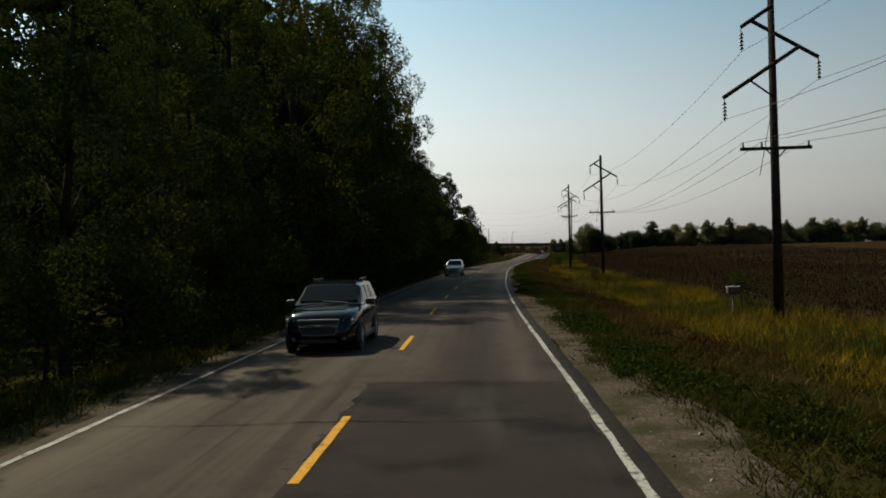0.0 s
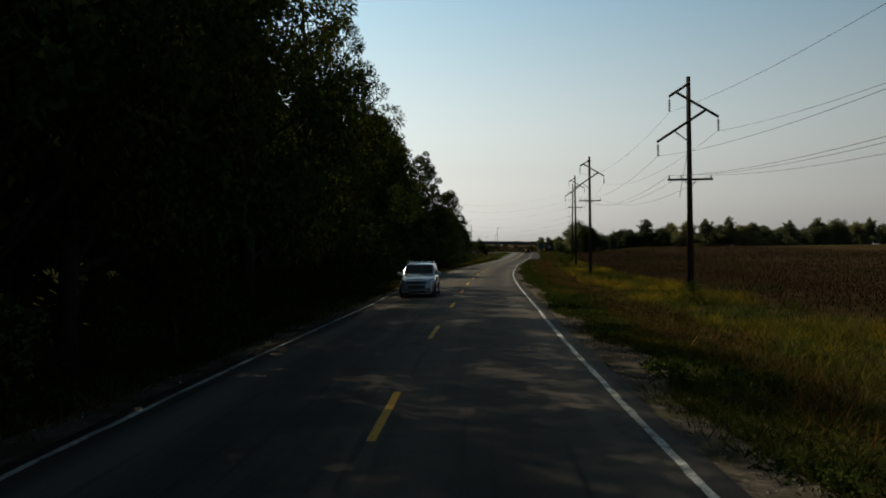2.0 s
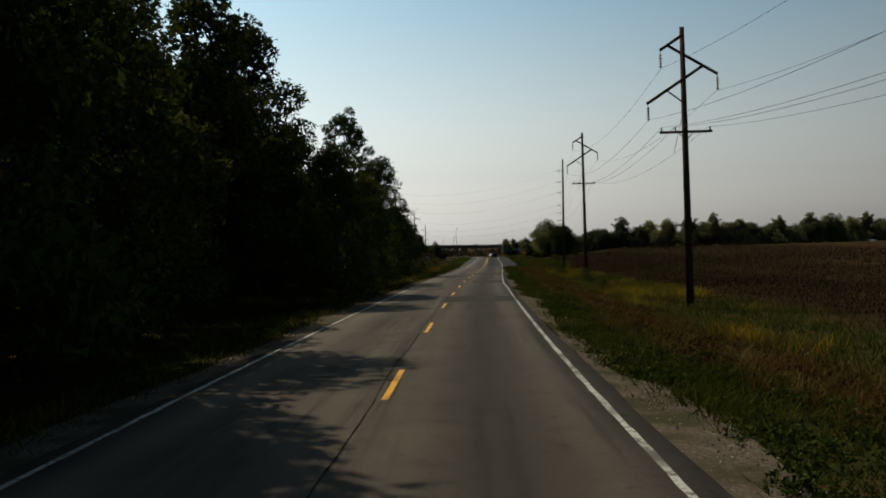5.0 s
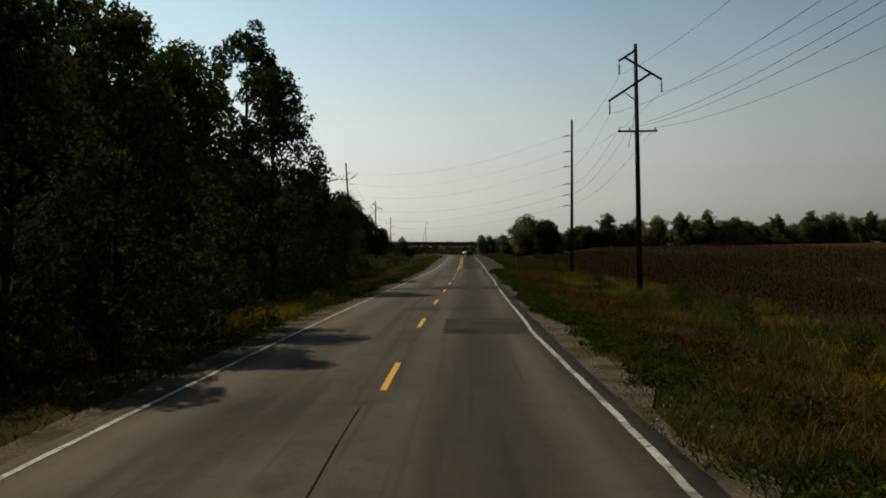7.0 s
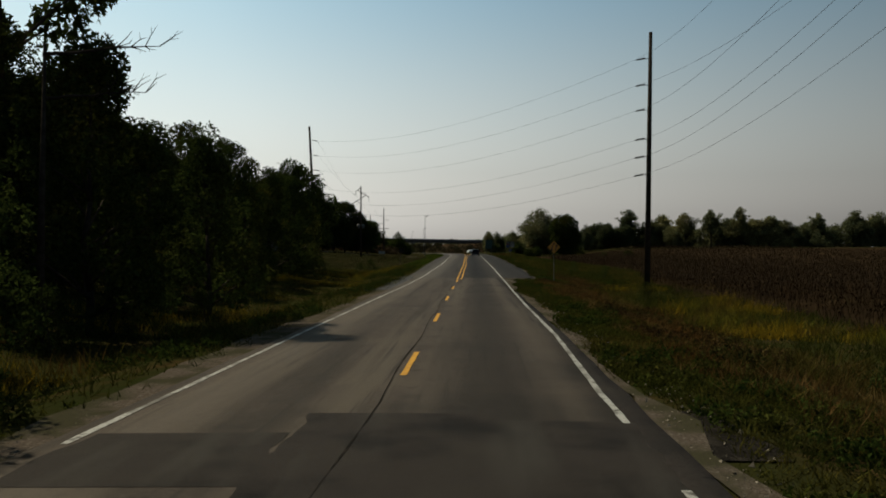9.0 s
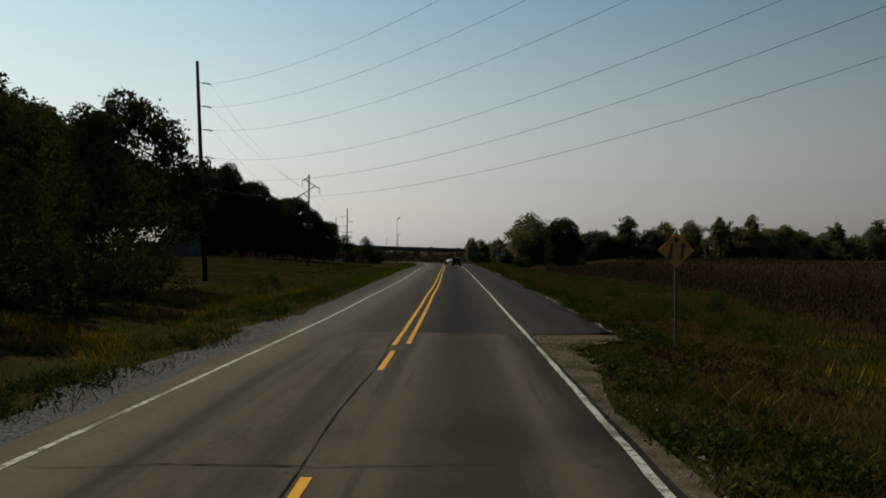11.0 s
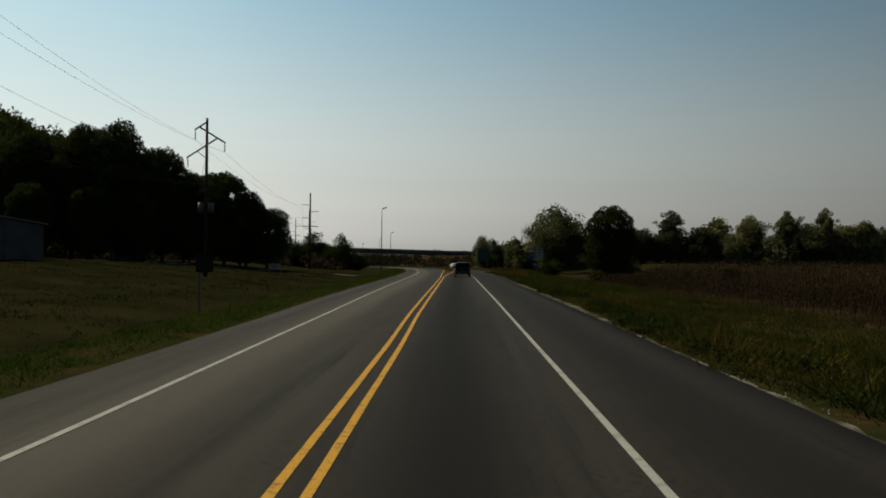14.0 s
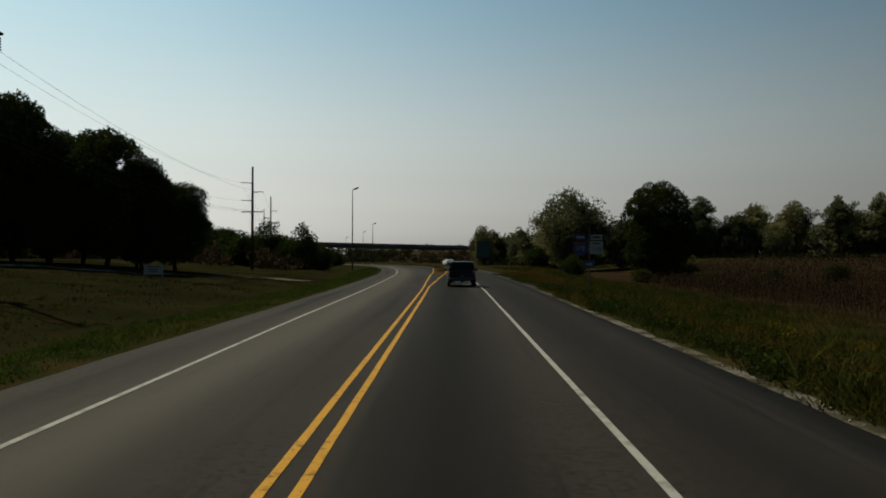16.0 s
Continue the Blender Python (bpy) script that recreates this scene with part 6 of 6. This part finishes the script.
def car_wheel(root, x, y, r):
    s = 1 if x > 0 else -1
    wheel = new("wheel")
    wheel.parent = root
    bm = bmesh.new()
    prof = [(-0.11, r - 0.12), (-0.11, r - 0.03), (-0.08, r), (0.08, r), (0.11, r - 0.03), (0.11, r - 0.12)]
    n = 28
    rings = [[bm.verts.new((x + px, y + pr * math.cos(6.2832 * k / n), r + pr * math.sin(6.2832 * k / n))) for px, pr in prof] for k in range(n)]
    for k in range(n):
        a, b = rings[k], rings[(k + 1) % n]
        for j in range(5):
            bm.faces.new([a[j], a[j + 1], b[j + 1], b[j]])
        bm.faces.new([a[5], a[0], b[0], b[5]])
    part("tyre", bm, RUBBER, wheel, smooth=True)
    bm = bmesh.new()
    bmesh.ops.create_cone(bm, cap_ends=True, segments=28, radius1=r - 0.12, radius2=r - 0.12, depth=0.12, matrix=Matrix.Translation((x, y, r)) @ Matrix.Rotation(radians(90), 4, "Y"))
    part("wheel_dish", bm, BLACK_TRIM, wheel)
    bm = bmesh.new()
    for k in range(5):
        a = 6.2832 * k / 5 + 0.3
        tube(bm, (x + s * 0.075, y, r), (x + s * 0.075, y + (r - 0.11) * math.cos(a), r + (r - 0.11) * math.sin(a)), 0.045, 0.035, 6)
    bmesh.ops.create_cone(bm, cap_ends=True, segments=14, radius1=0.07, radius2=0.06, depth=0.06, matrix=Matrix.Translation((x + s * 0.08, y, r)) @ Matrix.Rotation(radians(90), 4, "Y"))
    part("rim", bm, RIM, wheel)


def suv(label, paint, y, u, oncoming, width=1.84, height=1.70, length=4.75, bumper=None, rails=True, boxy=0.0, bars=True):
    """A sport utility vehicle; its nose looks along +y before it is turned."""
    x, yy = at_road(y, u)
    slope = (road_x(y + 1) - road_x(y - 1)) / 2
    root = thing("car", label, "car", (float(x), float(yy), float(road_z(y)) + 0.05 - 0.012 * abs(u)), (180 if oncoming else 0) - math.degrees(math.atan(slope)))
    W, kl, H = width / 2, length / 4.75, height
    belt = 1.10
    rows = ((2.36, 0.40, 0.70, 0.70), (2.30, 0.32, 0.84, 0.79), (2.18, 0.27, 0.95, 0.86), (1.85, 0.25, 1.02, 0.95), (1.4, 0.25, 1.065, 0.985), (0.95, 0.25, 1.12, 0.995), (0.0, 0.25, 1.12, 1.0),
            (-1.4, 0.25, 1.14, 0.995), (-2.0, 0.28, 1.15, 0.97), (-2.25, 0.33, 1.13, 0.92), (-2.36, 0.42, 1.02, 0.86))
    secs = []
    for sy, zb, zt, f in rows:
        w = W * f
        secs.append([(0, sy * kl, zt + 0.02), (w * 0.5, sy * kl, zt + 0.015), (w * 0.82, sy * kl, zt - 0.01), (w * 0.93, sy * kl, zt - 0.05), (w * 0.975, sy * kl, zt - 0.13), (w, sy * kl, (zb + zt) / 2 + 0.08),
                     (w, sy * kl, (zb + zt) / 2 - 0.08), (w * 0.975, sy * kl, zb + 0.1), (w * 0.92, sy * kl, zb), (0, sy * kl, zb)])
    body = part("body", loft(secs), paint, root, smooth=True)
    lean = 0.33 - 0.1 * boxy
    WB = W * 0.945
    side = lambda z: WB - (z - belt) * lean
    tail = -2.18 - 0.06 * boxy
    tops = ((0.98, belt + 0.03), (0.6, 1.36), (0.24, H - 0.085), (-0.2, H - 0.02), (-0.9, H), (-1.6, H - 0.02), (tail + 0.28, H - 0.06), (tail + 0.08, 1.38), (tail, belt + 0.03))
    secs = []
    for sy, zr in tops:
        wt = side(max(belt + 0.02, zr - 0.05))
        secs.append([(0, sy * kl, zr + 0.012), (wt * 0.6, sy * kl, zr + 0.008), (wt * 0.88, sy * kl, zr - 0.008), (wt, sy * kl, max(belt + 0.02, zr - 0.05)), (WB, sy * kl, belt), (0, sy * kl, belt - 0.05)])
    cabin = part("cabin", loft(secs), paint, root, smooth=False)
    # glass
    w0, w1 = side(1.2) - 0.07, side(H - 0.16) - 0.07
    ws = lambda z: (0.98 - (z - belt - 0.03) * 0.74 / (H - 0.085 - belt - 0.03)) * kl
    part("windscreen", slab([(-w0, ws(1.19), 1.19 + 0.015), (w0, ws(1.19), 1.19 + 0.015), (w1, ws(H - 0.13), H - 0.13 + 0.012), (-w1, ws(H - 0.13), H - 0.13 + 0.012)], 0.012, (0, 1, 1)), GLASS, root)
    za, zb2 = 1.36, H - 0.12
    rear = lambda z: (tail + 0.08 + (z - 1.38) * 0.2 / (H - 0.06 - 1.38)) * kl if z > 1.38 else (tail + (z - belt - 0.03) * 0.08 / (1.38 - belt - 0.03)) * kl
    r0, r1 = side(1.25) - 0.1, side(zb2) - 0.1
    part("rear_window", slab([(-r0, rear(1.24) - 0.004, 1.24), (r0, rear(1.24) - 0.004, 1.24), (side(1.4) - 0.1, rear(1.4) - 0.012, 1.4), (r1, rear(zb2), zb2), (-r1, rear(zb2), zb2), (-side(1.4) + 0.1, rear(1.4) - 0.012, 1.4)], 0.012, (0, -1, 0.3)), GLASS, root)
    zt = H - 0.13
    panes = ([(0.66, 1.16), (0.18, zt - 0.02), (-0.30, zt), (-0.30, 1.16)], [(-0.38, 1.16), (-0.38, zt), (-1.10, zt), (-1.10, 1.16)], [(-1.22, 1.19), (-1.22, zt), (-1.72, zt - 0.03), (-1.95, 1.22)])
    for s in (-1, 1):
        for pane in panes:
            part("side_window", slab([(s * side(z), py * kl, z) for py, z in pane], 0.008, (s, 0, lean)), GLASS, root)
        for py in (0.74, -0.34, -1.16):
            part("door_gap", slab([(s * W * 0.998, py * kl - 0.006, 0.45), (s * W * 0.998, py * kl + 0.006, 0.45), (s * W * 0.985, py * kl + 0.006, 1.02), (s * W * 0.985, py * kl - 0.006, 1.02)], 0.002, (s, 0, 0)), BLACK_TRIM, root)
        for py in (-0.2, -1.02):
            part("door_handle", box(bmesh.new(), s * (W + 0.008), py * kl, 0.96, 0.03, 0.2, 0.035, bevel=0.01), CHROME if paint is not PAINT_WHITE else paint, root)
        part("sill_trim", box(bmesh.new(), s * (W - 0.01), 0, 0.30, 0.05, 1.9 * kl, 0.13, bevel=0.02), BLACK_TRIM, root)
        for py in (1.42, -1.40):
            bm = bmesh.new()
            bmesh.ops.create_cone(bm, cap_ends=True, segments=32, radius1=0.425, radius2=0.425, depth=0.1, matrix=Matrix.Translation((s * (W - 0.045), py * kl, 0.37)) @ Matrix.Rotation(radians(90), 4, "Y"))
            part("wheel_arch", bm, BLACK_TRIM, root)
            car_wheel(root, s * (W - 0.08), py * kl, 0.36)
        mirror = part("mirror", box(bmesh.new(), s * (W + 0.12), 0.62 * kl, 1.17, 0.24, 0.14, 0.17, bevel=0.05), BLACK_TRIM if paint is PAINT_DARK else paint, root)
        lamp = [(0.93, 1.90, 0.93), (0.955, 1.90, 0.80), (0.86, 2.16, 0.69), (0.60, 2.315, 0.70), (0.64, 2.28, 0.83), (0.80, 2.12, 0.925)]
        head = part("headlight", slab([(s * W * a, b * kl, c) for a, b, c in lamp], 0.025, (s * 0.55, 1, 0.35)), LENS_CLEAR, root, "smoky headlight")
        for a, b, c in ((0.72, 2.245, 0.765), (0.855, 2.125, 0.80)):
            bm = bmesh.new()
            bmesh.ops.create_uvsphere(bm, u_segments=10, v_segments=6, radius=0.055, matrix=Matrix.Translation((s * W * a, b * kl, c)))
            part("reflector", bm, REFLECTOR, head, smooth=True)
        part("turn_signal", slab([(s * W * 0.945, 1.90 * kl, 0.86), (s * W * 0.957, 1.90 * kl, 0.80), (s * W * 0.90, 2.08 * kl, 0.75), (s * W * 0.89, 2.07 * kl, 0.82)], 0.03, (s * 0.8, 0.7, 0.2)), LENS_AMBER, head)
        part("tail_light", slab([(s * W * 0.94, -2.2 * kl, 0.78), (s * W * 0.94, -2.19 * kl, 1.14), (s * W * 0.76, -2.31 * kl, 1.14), (s * W * 0.78, -2.34 * kl, 0.78)], 0.03, (s * 0.3, -1, 0)), LENS_RED, root)
        if rails:
            rail = part("roof_rail", tube(bmesh.new(), (s * (side(H - 0.05) - 0.06), -0.35 * kl, H + 0.025), (s * (side(H - 0.05) - 0.06), -1.75 * kl, H + 0.025), 0.02, 0.02, 8), BLACK_TRIM if paint is PAINT_DARK else CHROME, root)
            for py in (-0.35, -1.05, -1.75):
                part("rail_foot", tube(bmesh.new(), (s * (side(H - 0.05) - 0.06), py * kl, H - 0.06), (s * (side(H - 0.05) - 0.06), py * kl, H + 0.025), 0.025, 0.02, 6), BLACK_TRIM, rail)
    if rails and bars:
        for py in (-0.45, -1.3):
            part("roof_bar", tube(bmesh.new(), (-side(H - 0.05) + 0.06, py * kl, H + 0.025), (side(H - 0.05) - 0.06, py * kl, H + 0.025), 0.016, 0.016, 6), CHROME, root)
    for name, top, foot, wt, wf in (("upper_grille", 0.84, 0.72, 0.56, 0.52), ("lower_grille", 0.67, 0.47, 0.52, 0.42)):
        grille = part(name, slab([(-W * wt, 2.325 * kl, top), (-W * wf, 2.36 * kl, foot), (W * wf, 2.36 * kl, foot), (W * wt, 2.325 * kl, top)], 0.02, (0, 1, 0.1)), BLACK_TRIM, root)
        rim = [Vector((x, 2.375 * kl, z)) for x, z in ((-W * wt, top), (W * wt, top), (W * wf, foot), (0, foot - 0.02), (-W * wf, foot))]
        bm = bmesh.new()
        for p, q in zip(rim, rim[1:] + rim[:1]):
            tube(bm, p, q, 0.009, 0.009, 6)
        part("grille_surround", bm, CHROME, grille, "chrome surround")
        for k in range(3):
            z = foot + (top - foot) * (k + 1) / 4
            part("grille_bar", box(bmesh.new(), 0, 2.372 * kl, z, W * (wf + wt) * 0.97, 0.012, 0.014), BLACK_TRIM, grille)
    part("badge", box(bmesh.new(), 0, 2.395 * kl, 0.695, 0.17, 0.02, 0.05, bevel=0.012), CHROME, root)
    part("front_bumper", box(bmesh.new(), 0, 2.24 * kl, 0.36, W * 1.66, 0.2, 0.26, bevel=0.085), paint, root)
    part("lower_intake", box(bmesh.new(), 0, 2.355 * kl, 0.31, W * 0.95, 0.06, 0.09, bevel=0.02), BLACK_TRIM, root)
    for s in (-1, 1):
        bm = bmesh.new()
        bmesh.ops.create_cone(bm, cap_ends=True, segments=14, radius1=0.055, radius2=0.05, depth=0.04, matrix=Matrix.Translation((s * W * 0.66, 2.335 * kl, 0.38)) @ Matrix.Rotation(radians(90), 4, "X"))
        part("fog_lamp", bm, LENS_CLEAR, root)
    part("rear_bumper", box(bmesh.new(), 0, -2.36 * kl, 0.55, W * 1.86, 0.2, 0.2, bevel=0.05), BLACK_TRIM, root)
    if bumper:
        for s in (-1, 1):
            part("step_bumper", box(bmesh.new(), s * W * 0.33, -2.42 * kl, 0.33, W * 0.52, 0.1, 0.17, bevel=0.03), bumper, root, "bright chrome step bumper")
        part("tow_hitch", box(bmesh.new(), 0, -2.44 * kl, 0.33, 0.1, 0.2, 0.1, bevel=0.02), BLACK_TRIM, root)
    if not oncoming:
        part("number_plate", box(bmesh.new(), 0, -2.40 * kl, 0.78, 0.32, 0.02, 0.16), POST if bumper else SIGN_WHITE, root)
    part("wiper", tube(bmesh.new(), (-0.5, 0.97 * kl, 1.17), (0.15, 0.9 * kl, 1.21), 0.012, 0.012, 4), BLACK_TRIM, root)
    part("tailgate_gap", slab([(-W * 0.7, -2.365 * kl, 0.66), (W * 0.7, -2.365 * kl, 0.66), (W * 0.7, -2.365 * kl, 0.672), (-W * 0.7, -2.365 * kl, 0.672)], 0.004, (0, -1, 0)), BLACK_TRIM, root)
    return root


suv("shiny black sport utility car with black roof rails", PAINT_DARK, 22.7, -1.95, True, bars=False)
suv("silver-blue sport utility car with roof rails and bars", PAINT_SILVER, 91.5, -2.1, True, height=1.74, boxy=0.6, length=4.5)
suv("dark maroon boxy sport utility car with a chrome bumper", PAINT_MAROON, 431.2, 2.58, False, width=1.98, height=1.80, boxy=1.0, length=4.9, bumper=CHROME, rails=False)
suv("white car far ahead on the road", PAINT_WHITE, 565, 14.3, False, height=1.5, rails=False)
